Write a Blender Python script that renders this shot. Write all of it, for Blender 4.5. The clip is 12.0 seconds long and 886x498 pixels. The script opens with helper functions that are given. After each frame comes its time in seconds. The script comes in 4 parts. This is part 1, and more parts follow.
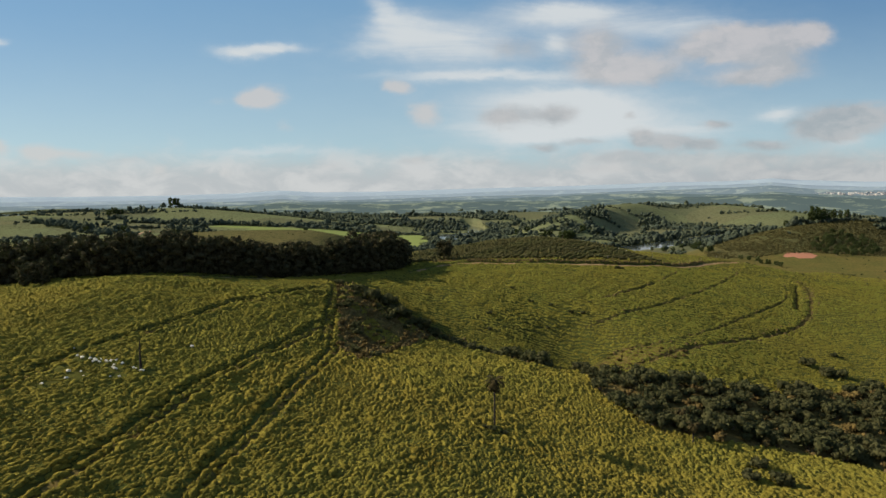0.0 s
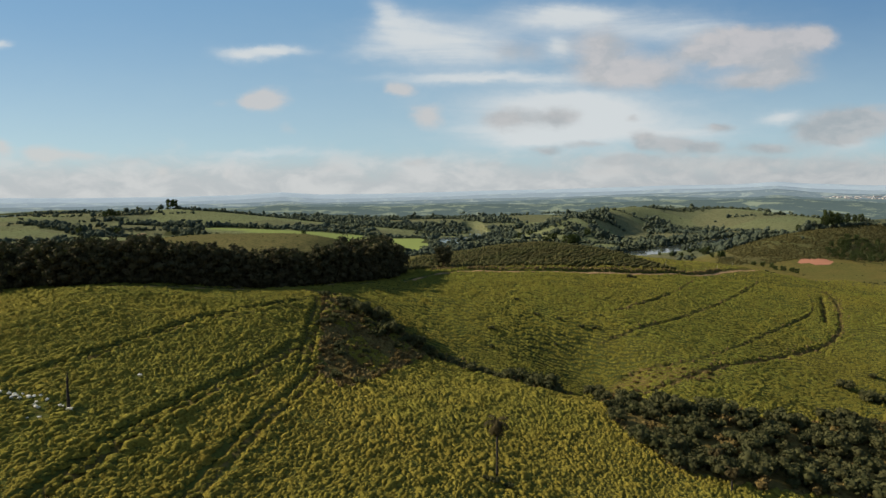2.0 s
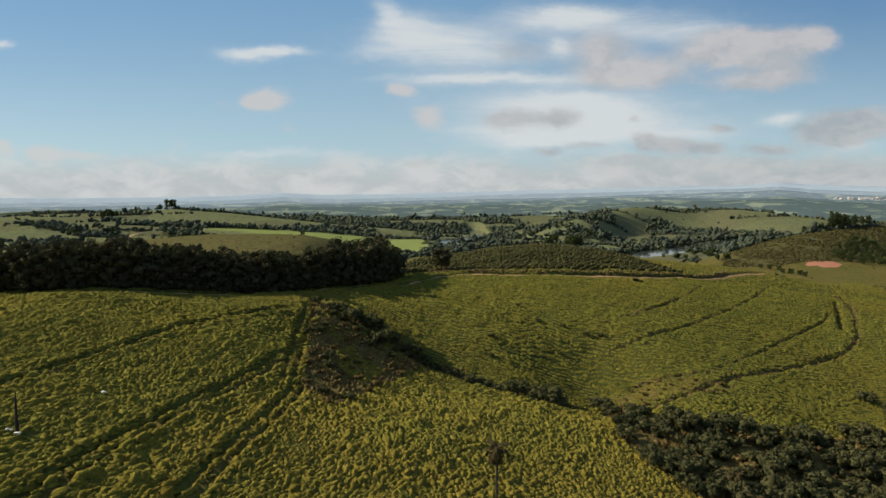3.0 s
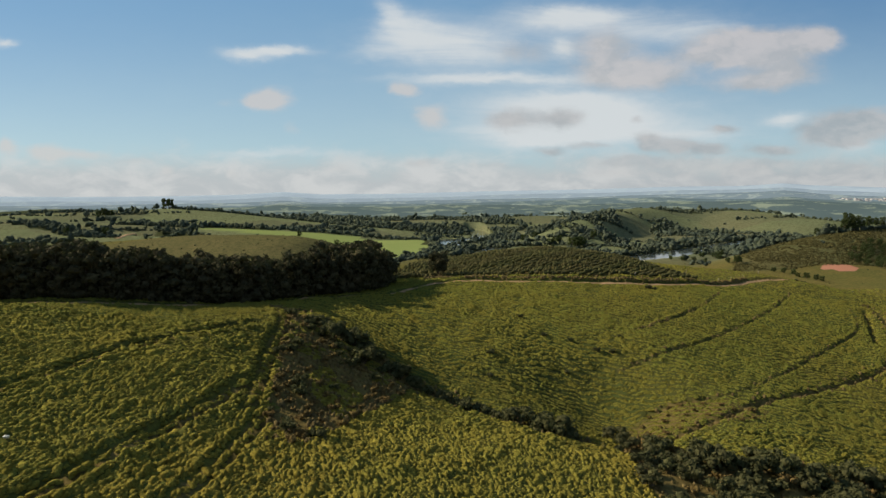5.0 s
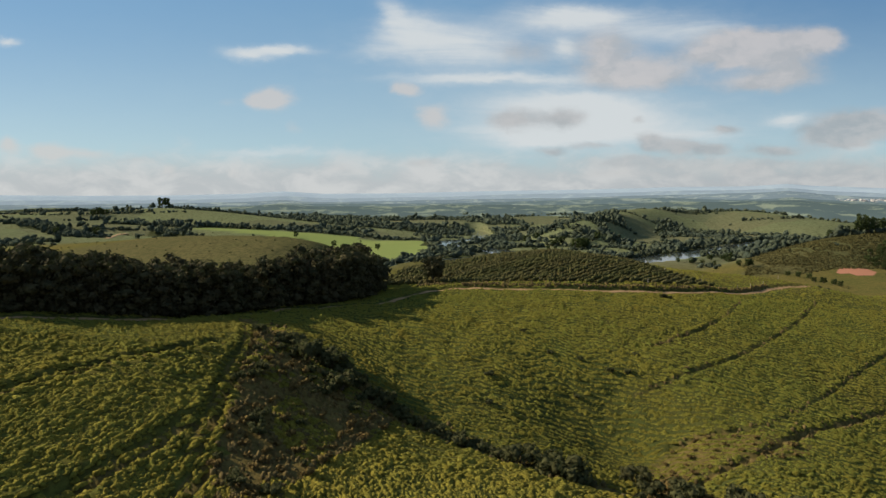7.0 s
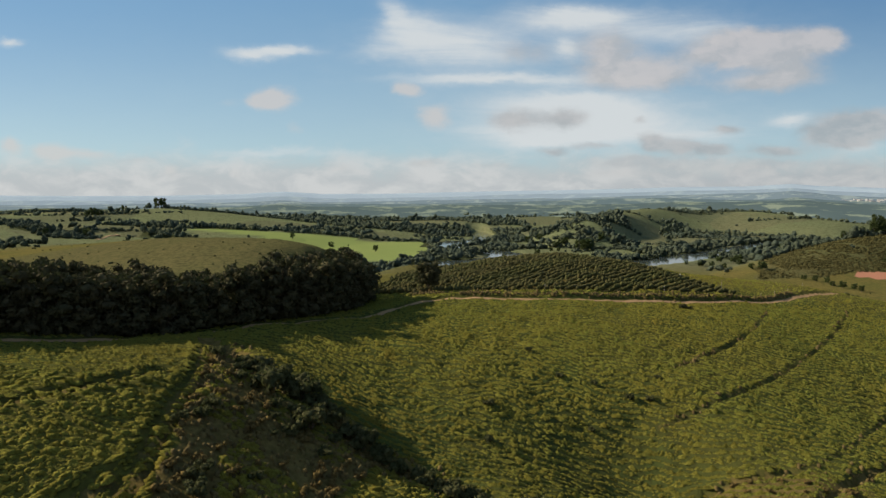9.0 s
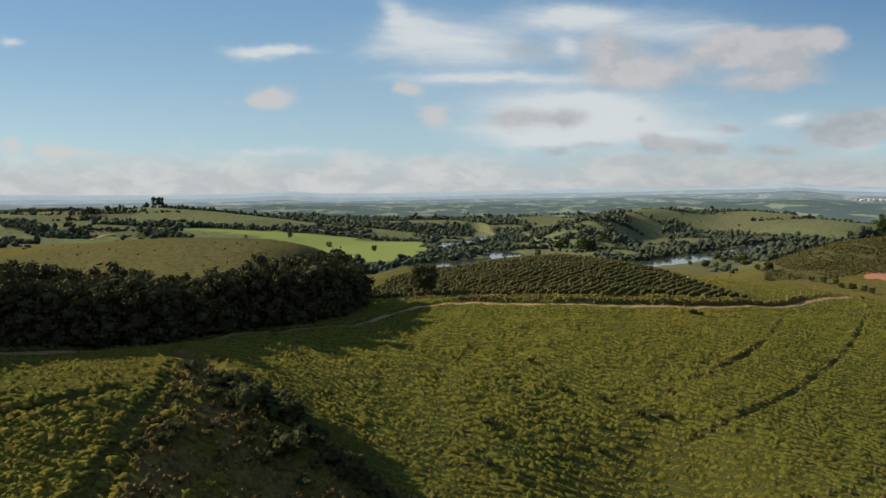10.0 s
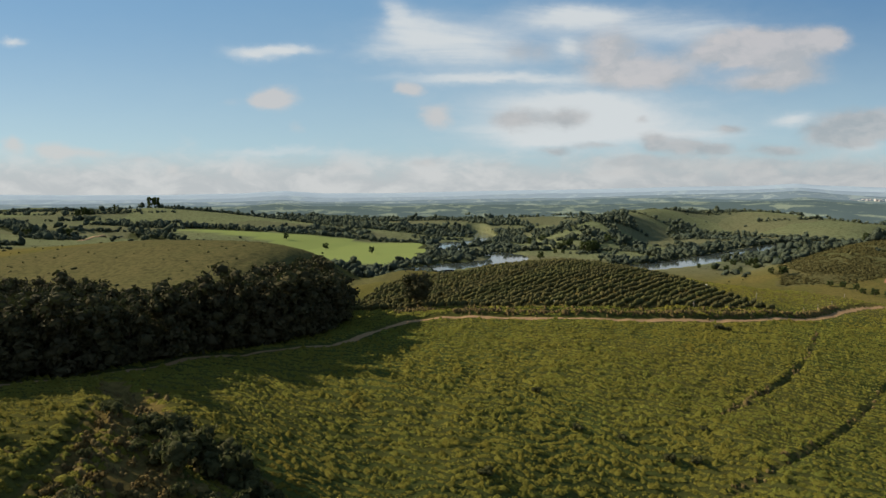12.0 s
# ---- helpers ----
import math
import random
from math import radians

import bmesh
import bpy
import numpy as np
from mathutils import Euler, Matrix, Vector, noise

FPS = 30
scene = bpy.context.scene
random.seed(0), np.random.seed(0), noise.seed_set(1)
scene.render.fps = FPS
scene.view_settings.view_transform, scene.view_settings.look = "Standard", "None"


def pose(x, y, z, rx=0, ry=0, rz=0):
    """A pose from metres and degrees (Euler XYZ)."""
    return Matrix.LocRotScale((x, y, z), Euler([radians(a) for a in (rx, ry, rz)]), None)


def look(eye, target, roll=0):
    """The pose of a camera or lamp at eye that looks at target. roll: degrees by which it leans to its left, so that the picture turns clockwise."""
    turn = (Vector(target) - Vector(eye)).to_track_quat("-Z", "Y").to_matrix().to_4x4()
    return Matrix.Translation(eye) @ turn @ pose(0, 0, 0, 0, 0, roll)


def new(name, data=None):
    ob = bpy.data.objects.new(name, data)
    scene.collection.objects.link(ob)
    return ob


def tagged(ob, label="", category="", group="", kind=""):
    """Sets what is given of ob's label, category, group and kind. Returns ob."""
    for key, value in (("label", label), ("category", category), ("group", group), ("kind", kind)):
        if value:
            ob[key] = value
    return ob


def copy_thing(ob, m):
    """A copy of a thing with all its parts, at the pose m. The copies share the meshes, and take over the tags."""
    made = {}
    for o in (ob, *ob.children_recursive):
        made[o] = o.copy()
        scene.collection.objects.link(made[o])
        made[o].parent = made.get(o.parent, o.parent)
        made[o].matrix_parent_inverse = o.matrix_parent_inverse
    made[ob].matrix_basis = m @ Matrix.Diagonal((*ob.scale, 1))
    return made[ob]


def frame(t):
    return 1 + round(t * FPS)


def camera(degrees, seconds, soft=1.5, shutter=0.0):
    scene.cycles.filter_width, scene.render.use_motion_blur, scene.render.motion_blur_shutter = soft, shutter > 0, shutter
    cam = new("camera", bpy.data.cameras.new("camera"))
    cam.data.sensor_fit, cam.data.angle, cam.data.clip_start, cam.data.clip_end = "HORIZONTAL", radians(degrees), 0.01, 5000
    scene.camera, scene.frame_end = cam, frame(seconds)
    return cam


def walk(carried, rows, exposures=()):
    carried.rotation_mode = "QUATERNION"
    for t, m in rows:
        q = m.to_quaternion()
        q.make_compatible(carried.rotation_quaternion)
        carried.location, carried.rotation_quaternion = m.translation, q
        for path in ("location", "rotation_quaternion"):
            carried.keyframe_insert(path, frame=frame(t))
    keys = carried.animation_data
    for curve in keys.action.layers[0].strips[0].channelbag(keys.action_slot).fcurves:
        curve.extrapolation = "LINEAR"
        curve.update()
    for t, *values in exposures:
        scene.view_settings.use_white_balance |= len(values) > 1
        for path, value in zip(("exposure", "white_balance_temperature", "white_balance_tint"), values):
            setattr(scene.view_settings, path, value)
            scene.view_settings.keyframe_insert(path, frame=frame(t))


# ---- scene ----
cam = camera(71.8, 12.0)
METRES, EYE, TILT, LEAN, TURN = 140.0, 57.3, -5.0, 0.5, 0.0
ROWS = [
    (0.0, 0.0, 0.0, 0.0, -0.0, 0.0, -0.0),
    (0.5, 0.0025, 0.04, 0.0037, 0.06, 0.08, -0.03),
    (1.0, 0.0053, 0.0821, 0.0075, 0.1, 0.14, -0.1),
    (1.5, 0.0085, 0.1221, 0.011, 0.15, 0.18, -0.15),
    (2.0, 0.0126, 0.1647, 0.0148, 0.2, 0.22, -0.2),
    (2.5, 0.0164, 0.2044, 0.0179, 0.24, 0.24, -0.26),
    (3.0, 0.0208, 0.248, 0.0216, 0.3, 0.27, -0.31),
    (5.0, 0.0385, 0.4105, 0.0347, 0.49, 0.26, -0.47),
    (5.5, 0.0425, 0.4497, 0.038, 0.54, 0.27, -0.52),
    (6.0, 0.0467, 0.4918, 0.0414, 0.56, 0.28, -0.55),
    (6.5, 0.0502, 0.5316, 0.045, 0.59, 0.26, -0.61),
    (7.0, 0.054, 0.5754, 0.0488, 0.62, 0.24, -0.63),
    (9.0, 0.0671, 0.7421, 0.0626, 0.76, 0.26, -0.63),
    (9.5, 0.0704, 0.7818, 0.0663, 0.78, 0.23, -0.64),
    (10.0, 0.0743, 0.8244, 0.0702, 0.8, 0.2, -0.65),
    (10.5, 0.0776, 0.8646, 0.0737, 0.83, 0.18, -0.66),
    (11.0, 0.0816, 0.9092, 0.0776, 0.86, 0.17, -0.65),
    (11.5, 0.0847, 0.9481, 0.081, 0.9, 0.18, -0.66),
    (12.0, 0.0885, 0.9924, 0.0849, 0.93, 0.21, -0.69),
]
walk(cam, [(t, pose(0, 0, EYE, TILT, LEAN, TURN) @ pose(METRES * x, METRES * y, METRES * z, 90 + pitch, roll, yaw)) for t, x, y, z, yaw, pitch, roll in ROWS], [(0.0, 0.65), (12.0, 0.65)])

# ---------------------------------------------------------------- world and light
SUN_DIR = Vector((-0.852, 0.165, 0.497)).normalized()
sun_data = bpy.data.lights.new("sun", "SUN")
sun_data.energy, sun_data.angle, sun_data.color = 5.0, radians(0.6), (1.0, 0.88, 0.68)
sun = new("sun", sun_data)
sun.matrix_world = look(SUN_DIR * 600, (0, 0, 0))

world = bpy.data.worlds.new("sky")
scene.world = world
world.use_nodes = True


class Nodes:
    """Small helper to write node trees as expressions."""

    def __init__(self, tree):
        self.tree = tree
        tree.nodes.clear()

    def add(self, kind, **sets):
        n = self.tree.nodes.new(kind)
        for k, v in sets.items():
            if k in n.inputs:
                self.feed(n.inputs[k], v)
        return n

    def feed(self, socket, v):
        if isinstance(v, bpy.types.NodeSocket):
            self.tree.links.new(v, socket)
        else:
            socket.default_value = v

    def math(self, op, a, b=0.0, c=0.0, clamp=False):
        n = self.tree.nodes.new("ShaderNodeMath")
        n.operation, n.use_clamp = op, clamp
        for i, v in enumerate((a, b, c)):
            self.feed(n.inputs[i], v)
        return n.outputs[0]

    def mix(self, fac, a, b, blend="MIX"):
        n = self.tree.nodes.new("ShaderNodeMix")
        n.data_type, n.blend_type = "RGBA", blend
        self.feed(n.inputs[0], fac)
        self.feed(n.inputs[6], a if isinstance(a, bpy.types.NodeSocket) else (*a, 1))
        self.feed(n.inputs[7], b if isinstance(b, bpy.types.NodeSocket) else (*b, 1))
        return n.outputs[2]

    def ramp(self, v, lo, hi, a=0.0, b=1.0):
        n = self.tree.nodes.new("ShaderNodeMapRange")
        n.interpolation_type = "SMOOTHSTEP"
        for i, x in enumerate((v, lo, hi, a, b)):
            self.feed(n.inputs[i], x)
        return n.outputs[0]

    def noise(self, vec, scale, detail=4.0, rough=0.55, distort=0.0):
        n = self.tree.nodes.new("ShaderNodeTexNoise")
        self.feed(n.inputs["Vector"], vec)
        n.inputs["Scale"].default_value, n.inputs["Detail"].default_value = scale, detail
        n.inputs["Roughness"].default_value, n.inputs["Distortion"].default_value = rough, distort
        return n.outputs[0]


def build_sky():
    nd = Nodes(world.node_tree)
    sky = nd.add("ShaderNodeTexSky")
    sky.sky_type, sky.sun_disc = "NISHITA", False
    sky.sun_elevation = math.asin(SUN_DIR.z)
    sky.sun_rotation = math.atan2(SUN_DIR.x, SUN_DIR.y)
    sky.altitude, sky.air_density, sky.dust_density, sky.ozone_density = 800, 1.0, 0.4, 2.0
    geo = nd.add("ShaderNodeTexCoord")
    sep = nd.add("ShaderNodeSeparateXYZ", Vector=geo.outputs["Generated"])
    x, y, z = sep.outputs
    # tangent-plane coordinates of the sky ahead: across and up, in units of the distance
    yy = nd.math("MAXIMUM", y, 0.08)
    u = nd.math("DIVIDE", x, yy)
    v = nd.math("DIVIDE", z, yy)

    def plane(su, sv, off):
        c = nd.add("ShaderNodeCombineXYZ")
        nd.feed(c.inputs[0], nd.math("MULTIPLY", u, su))
        nd.feed(c.inputs[1], nd.math("MULTIPLY", v, sv))
        c.inputs[2].default_value = off
        return c.outputs[0]

    def puff(cu, cv, ru, rv):
        a = nd.math("DIVIDE", nd.math("SUBTRACT", u, cu), ru)
        b = nd.math("DIVIDE", nd.math("SUBTRACT", v, cv), rv)
        d = nd.math("ADD", nd.math("MULTIPLY", a, a), nd.math("MULTIPLY", b, b))
        return nd.math("EXPONENT", nd.math("MULTIPLY", d, -1.0))

    soft = nd.noise(plane(4.0, 10.0, 0.3), 1.0, 6.0, 0.6, 0.5)
    fine = nd.noise(plane(13.0, 26.0, 4.1), 1.0, 6.0, 0.6, 0.4)
    streak = nd.noise(plane(3.4, 19.0, 9.7), 1.0, 6.0, 0.6, 0.8)
    # ragged outlines: the cloud coordinates are bent by noise
    u = nd.math("ADD", u, nd.math("MULTIPLY", nd.math("SUBTRACT", nd.noise(plane(17.0, 24.0, 1.7), 1.0, 5.0, 0.6), 0.5), 0.048))
    v = nd.math("ADD", v, nd.math("MULTIPLY", nd.math("SUBTRACT", nd.noise(plane(15.0, 30.0, 6.3), 1.0, 5.0, 0.6), 0.5), 0.026))

    def bank(clouds):
        total = None
        for cu, cv, ru, rv, amp in clouds:
            p = nd.math("MULTIPLY", puff(cu, cv, ru * 1.2, rv * 1.2), amp)
            total = p if total is None else nd.math("ADD", total, p)
        return total

    # clear sky, deeper away from the sun, paling towards the horizon, then the milky veil low down
    deep = nd.mix(nd.ramp(u, -0.2, 0.75), (1.75, 3.5, 5.4), (1.0, 2.35, 4.2))
    air = nd.mix(nd.ramp(v, 0.02, 0.36), (3.9, 5.4, 6.0), deep)
    blue = nd.mix(0.75, sky.outputs[0], air)
    low = nd.math("ADD", nd.ramp(v, 0.115, 0.012), nd.math("MULTIPLY", nd.math("SUBTRACT", fine, 0.5), 0.8))
    low = nd.math("MULTIPLY", nd.ramp(low, 0.12, 0.95), 0.94)
    hazy = nd.mix(low, blue, nd.mix(nd.ramp(u, 0.1, 0.6), nd.mix(nd.ramp(fine, 0.36, 0.64), (4.6, 4.85, 5.0), (5.75, 5.85, 5.85)), nd.mix(nd.ramp(fine, 0.36, 0.64), (3.9, 4.15, 4.35), (5.0, 5.1, 5.15))))
    thin = nd.math("MULTIPLY", bank(CIRRUS), nd.math("ADD", nd.math("MULTIPLY", streak, 1.7), 0.1))
    thin = nd.math("ADD", thin, nd.math("MULTIPLY", nd.math("SUBTRACT", fine, 0.5), 0.25))
    wisps = nd.mix(nd.math("MULTIPLY", nd.ramp(thin, 0.05, 1.1), 0.9), hazy, (6.3, 6.6, 6.7))
    lit = nd.ramp(nd.noise(plane(15.0, 26.0, 2.2), 1.0, 4.0, 0.6), 0.36, 0.64)

    def cover(clouds, strength):
        d = nd.math("MULTIPLY", bank(clouds), nd.math("ADD", nd.math("MULTIPLY", fine, 1.3), 0.35))
        return nd.math("MULTIPLY", nd.ramp(d, 0.12, 0.85), strength)

    far_bank = nd.mix(cover(CLOUD_BANK, 0.6), wisps, nd.mix(lit, (4.1, 4.3, 4.45), (5.3, 5.3, 5.25)))
    lumps = nd.mix(cover(CUMULUS_LOW, 0.8), far_bank, nd.mix(nd.ramp(u, -0.1, 0.05), (5.7, 5.7, 5.6), nd.mix(lit, (3.5, 3.75, 3.95), (4.6, 4.6, 4.65))))
    final = nd.mix(cover(CUMULUS, 0.82), lumps, nd.mix(nd.ramp(u, 0.02, 0.1), (5.55, 5.45, 5.4), nd.mix(lit, (4.35, 4.4, 4.5), (5.5, 5.25, 5.2))))
    # broken cloud overhead and behind, unseen, added to whiten and lift the ambient light
    wide = nd.noise(geo.outputs["Generated"], 2.6, 6.0, 0.6, 0.6)
    away = nd.math("MAXIMUM", nd.ramp(y, 0.55, 0.25), nd.ramp(z, 0.36, 0.55))
    over = nd.math("MULTIPLY", nd.math("MULTIPLY", nd.ramp(wide, 0.44, 0.64), away), 0.62)
    final = nd.mix(over, final, (5.2, 5.15, 5.0))
    bg = nd.add("ShaderNodeBackground", Color=final, Strength=SKY_STRENGTH)
    out = nd.add("ShaderNodeOutputWorld")
    nd.tree.links.new(bg.outputs[0], out.inputs[0])


SKY_STRENGTH = 0.068
# clouds ahead: across, up, half width, half height, density
CIRRUS = [
    (0.185, 0.242, 0.320, 0.080, 0.34),
    (0.230, 0.112, 0.300, 0.045, 0.32),
    (-0.712, 0.250, 0.020, 0.006, 0.80),
    (-0.313, 0.233, 0.044, 0.010, 1.10),
    (-0.258, 0.236, 0.036, 0.006, 0.60),
    (-0.283, 0.074, 0.097, 0.007, 0.55),
    (-0.097, 0.299, 0.018, 0.021, 0.60),
    (-0.065, 0.261, 0.045, 0.026, 0.75),
    (-0.125, 0.232, 0.036, 0.012, 0.50),
    (0.022, 0.240, 0.067, 0.023, 0.75),
    (0.076, 0.190, 0.135, 0.007, 0.70),
    (0.197, 0.287, 0.067, 0.014, 0.85),
    (0.181, 0.234, 0.020, 0.011, 0.75),
    (0.344, 0.268, 0.115, 0.019, 0.45),
    (0.172, 0.152, 0.099, 0.016, 0.72),
    (0.222, 0.117, 0.135, 0.028, 0.70),
    (0.128, 0.099, 0.063, 0.014, 0.50),
    (0.541, 0.125, 0.028, 0.008, 0.70),
    (0.647, 0.084, 0.040, 0.009, 0.50),
    (0.368, 0.101, 0.108, 0.012, 0.35),
]
CUMULUS = [
    (-0.284, 0.159, 0.028, 0.016, 1.00),
    (-0.297, 0.152, 0.023, 0.009, 0.60),
    (-0.362, 0.153, 0.017, 0.009, 0.30),
    (-0.255, 0.113, 0.015, 0.012, 0.35),
    (-0.073, 0.174, 0.020, 0.010, 0.95),
    (-0.027, 0.132, 0.024, 0.016, 1.00),
    (0.294, 0.198, 0.073, 0.022, 1.10),
    (0.247, 0.240, 0.040, 0.030, 0.75),
    (0.110, 0.233, 0.047, 0.019, 0.55),
    (0.457, 0.239, 0.069, 0.023, 1.10),
    (0.444, 0.229, 0.048, 0.016, 0.50),
    (0.542, 0.244, 0.054, 0.019, 0.90),
    (0.596, 0.253, 0.022, 0.013, 0.80),
    (0.500, 0.183, 0.067, 0.013, 0.85),
    (0.548, 0.204, 0.037, 0.014, 0.55),
]
CUMULUS_LOW = [
    (-0.724, 0.085, 0.016, 0.012, 0.90),
    (-0.654, 0.073, 0.030, 0.013, 1.00),
    (-0.578, 0.072, 0.034, 0.009, 0.75),
    (-0.458, 0.044, 0.012, 0.012, 0.60),
    (-0.355, 0.038, 0.013, 0.007, 0.45),
    (0.100, 0.126, 0.038, 0.017, 0.90),
    (0.186, 0.128, 0.031, 0.014, 0.90),
    (0.299, 0.128, 0.010, 0.006, 0.60),
    (0.442, 0.109, 0.023, 0.008, 0.80),
    (0.322, 0.090, 0.021, 0.015, 0.90),
    (0.366, 0.081, 0.029, 0.013, 0.80),
    (0.416, 0.078, 0.027, 0.008, 0.75),
    (0.162, 0.076, 0.024, 0.008, 0.70),
    (0.228, 0.084, 0.029, 0.005, 0.60),
    (0.520, 0.078, 0.041, 0.009, 0.75),
    (0.629, 0.113, 0.054, 0.021, 1.00),
    (0.682, 0.124, 0.046, 0.018, 0.80),
    (0.621, 0.096, 0.053, 0.011, 0.60),
]
CLOUD_BANK = [
    (0.267, 0.060, 0.072, 0.010, 0.60),
    (0.378, 0.056, 0.081, 0.010, 0.65),
    (0.500, 0.056, 0.090, 0.011, 0.60),
    (0.073, 0.054, 0.055, 0.007, 0.45),
    (0.654, 0.049, 0.072, 0.009, 0.55),
    (0.334, 0.038, 0.254, 0.007, 0.40),
    (-0.046, 0.056, 0.032, 0.008, 0.55),
    (-0.180, 0.047, 0.037, 0.008, 0.40),
    (-0.511, 0.061, 0.056, 0.009, 0.40),
]
build_sky()

# ---------------------------------------------------------------- numbers of the land
# hills and hollows: centre x, y, height, spread along, spread across, turn
FORMS_NEAR = [
    ("left_plateau", -89.9, 182.1, 15.8, 46.0, 70.8, -40.7),
    ("left_shoulder", -174.3, 240.7, 16.8, 71.4, 79.5, -3.8),
    ("near_bank", -102.7, 82.2, 13.2, 61.4, 45.7, -2.4),
    ("palm_knoll", -0.2, 133.2, 4.0, 18.0, 41.0, 9.0),
    ("scrub_valley", 49.3, 222.6, -12.2, 17.3, 17.5, -8.1),
    ("right_valley", 141.9, 193.8, -15.1, 45.1, 82.9, -27.5),
    ("gully_head", -7.2, 213.1, -8.4, 22.5, 28.8, -29.9),
    ("mid_slope", 37.7, 286.4, 11.1, 78.4, 54.6, 2.1),
    ("road_crest", 71.6, 373.9, 10.9, 117.4, 54.5, -12.3),
    ("coffee_hill", 77.7, 460.3, 13.8, 44.7, 57.4, 4.7),
    ("saddle", -23.6, 475.8, -13.0, 36.5, 39.7, -0.4),
    ("shoulder", 176.9, 409.5, 9.2, 43.7, 29.2, -25.1),
    ("forest_ground", -96.1, 275.3, 9.6, 84.1, 66.7, -10.0),
    ("knoll_front", -51.9, 134.4, 4.4, 29.9, 23.5, -0.6),
    ("scrub_back", -33.3, 213.8, 5.1, 21.9, 18.8, -3.8),
]
FORMS_FAR = [
    ("brown_hill", -151.2, 558.5, 33.5, 182.2, 82.8, -34.9),
    ("brown_tail", -53.6, 600.9, -16.5, 191.3, 16.9, 86.8),
    ("flood_plain", 334.1, 994.4, -67.9, 338.3, 212.7, 29.2),
    ("central_ridge", 291.5, 1210.0, 56.5, 71.1, 320.2, -29.5),
    ("central_front", 287.4, 921.2, 34.1, 83.6, 177.8, 14.5),
    ("right_hill", 529.1, 792.4, 49.5, 203.3, 56.4, 28.2),
    ("right_foot", 338.2, 740.7, -9.8, 132.1, 65.4, 4.8),
    ("left_fields", -856.8, 1553.1, 17.1, 303.0, 662.1, 24.6),
    ("field_hill", 702.5, 1392.3, 27.4, 336.9, 110.2, -94.8),
    ("hill_back", 227.5, 2673.3, 27.6, 595.5, 833.6, 69.4),
    ("hill_top", 453.8, 772.4, 5.3, 89.5, 56.5, -0.4),
    ("far_left", -621.4, 1476.2, 18.3, 203.5, 87.2, -22.5),
]
WATER_Z = -14.0


def vnoise(x, y, seed=0):
    """Smooth value noise on arrays, -1 to 1."""
    xi, yi = np.floor(x).astype(np.int64), np.floor(y).astype(np.int64)
    fx, fy = x - xi, y - yi
    fx, fy = fx * fx * (3 - 2 * fx), fy * fy * (3 - 2 * fy)

    def h(a, b):
        n = (a * 374761393 + b * 668265263 + seed * 974711) & 0x7FFFFFFF
        n = ((n ^ (n >> 13)) * 1274126177) & 0x7FFFFFFF
        return ((n ^ (n >> 16)) & 0xFFFF) / 32767.5 - 1.0

    a = h(xi, yi) * (1 - fx) + h(xi + 1, yi) * fx
    b = h(xi, yi + 1) * (1 - fx) + h(xi + 1, yi + 1) * fx
    return a * (1 - fy) + b * fy


def fbm(x, y, octaves=4, seed=0):
    s, a = 0.0, 1.0
    for i in range(octaves):
        s = s + a * vnoise(x * 2.0**i, y * 2.0**i, seed + i)
        a *= 0.5
    return s


def step(v, lo, hi):
    k = np.clip((v - lo) / (hi - lo), 0, 1)
    return k * k * (3 - 2 * k)


def along(x, y, pts):
    """Distance to a polyline, and the signed side of the nearest stretch."""
    if np.size(x) * len(pts) < 400000:
        q = np.array(pts, float)
        a, e = q[:-1], q[1:] - q[:-1]
        rx, ry = x[:, None] - a[:, 0], y[:, None] - a[:, 1]
        k = np.clip((rx * e[:, 0] + ry * e[:, 1]) / (e ** 2).sum(1), 0, 1)
        px, py = rx - k * e[:, 0], ry - k * e[:, 1]
        d = np.hypot(px, py)
        i = d.argmin(1)
        j = np.arange(len(x))
        return d[j, i], np.sign(e[i, 0] * py[j, i] - e[i, 1] * px[j, i])
    best, side = np.full(np.shape(x), 1e9), np.zeros(np.shape(x))
    for (ax, ay), (bx, by) in zip(pts[:-1], pts[1:]):
        dx, dy = bx - ax, by - ay
        L2 = dx * dx + dy * dy
        k = np.clip(((x - ax) * dx + (y - ay) * dy) / L2, 0, 1)
        px, py = x - ax - k * dx, y - ay - k * dy
        d = np.hypot(px, py)
        s = np.sign(dx * py - dy * px)
        m = d < best
        best, side = np.where(m, d, best), np.where(m, s, side)
    return best, side


def inside(x, y, poly):
    r = np.zeros(np.shape(x), bool)
    n = len(poly)
    for i in range(n):
        (ax, ay), (bx, by) = poly[i], poly[(i + 1) % n]
        cross = ((ay > y) != (by > y)) & (x < (bx - ax) * (y - ay) / (by - ay + 1e-9) + ax)
        r ^= cross
    return r


def smooth_line(pts, n=4):
    """Catmull-Rom through the points."""
    p = [pts[0], *pts, pts[-1]]
    out = []
    for i in range(1, len(p) - 2):
        a, b, c, d = (np.array(q, float) for q in p[i - 1:i + 3])
        for k in range(n):
            t = k / n
            out.append(tuple(0.5 * (2 * b + (c - a) * t + (2 * a - 5 * b + 4 * c - d) * t * t + (3 * b - a - 3 * c + d) * t**3)))
    return out + [tuple(map(float, pts[-1]))]


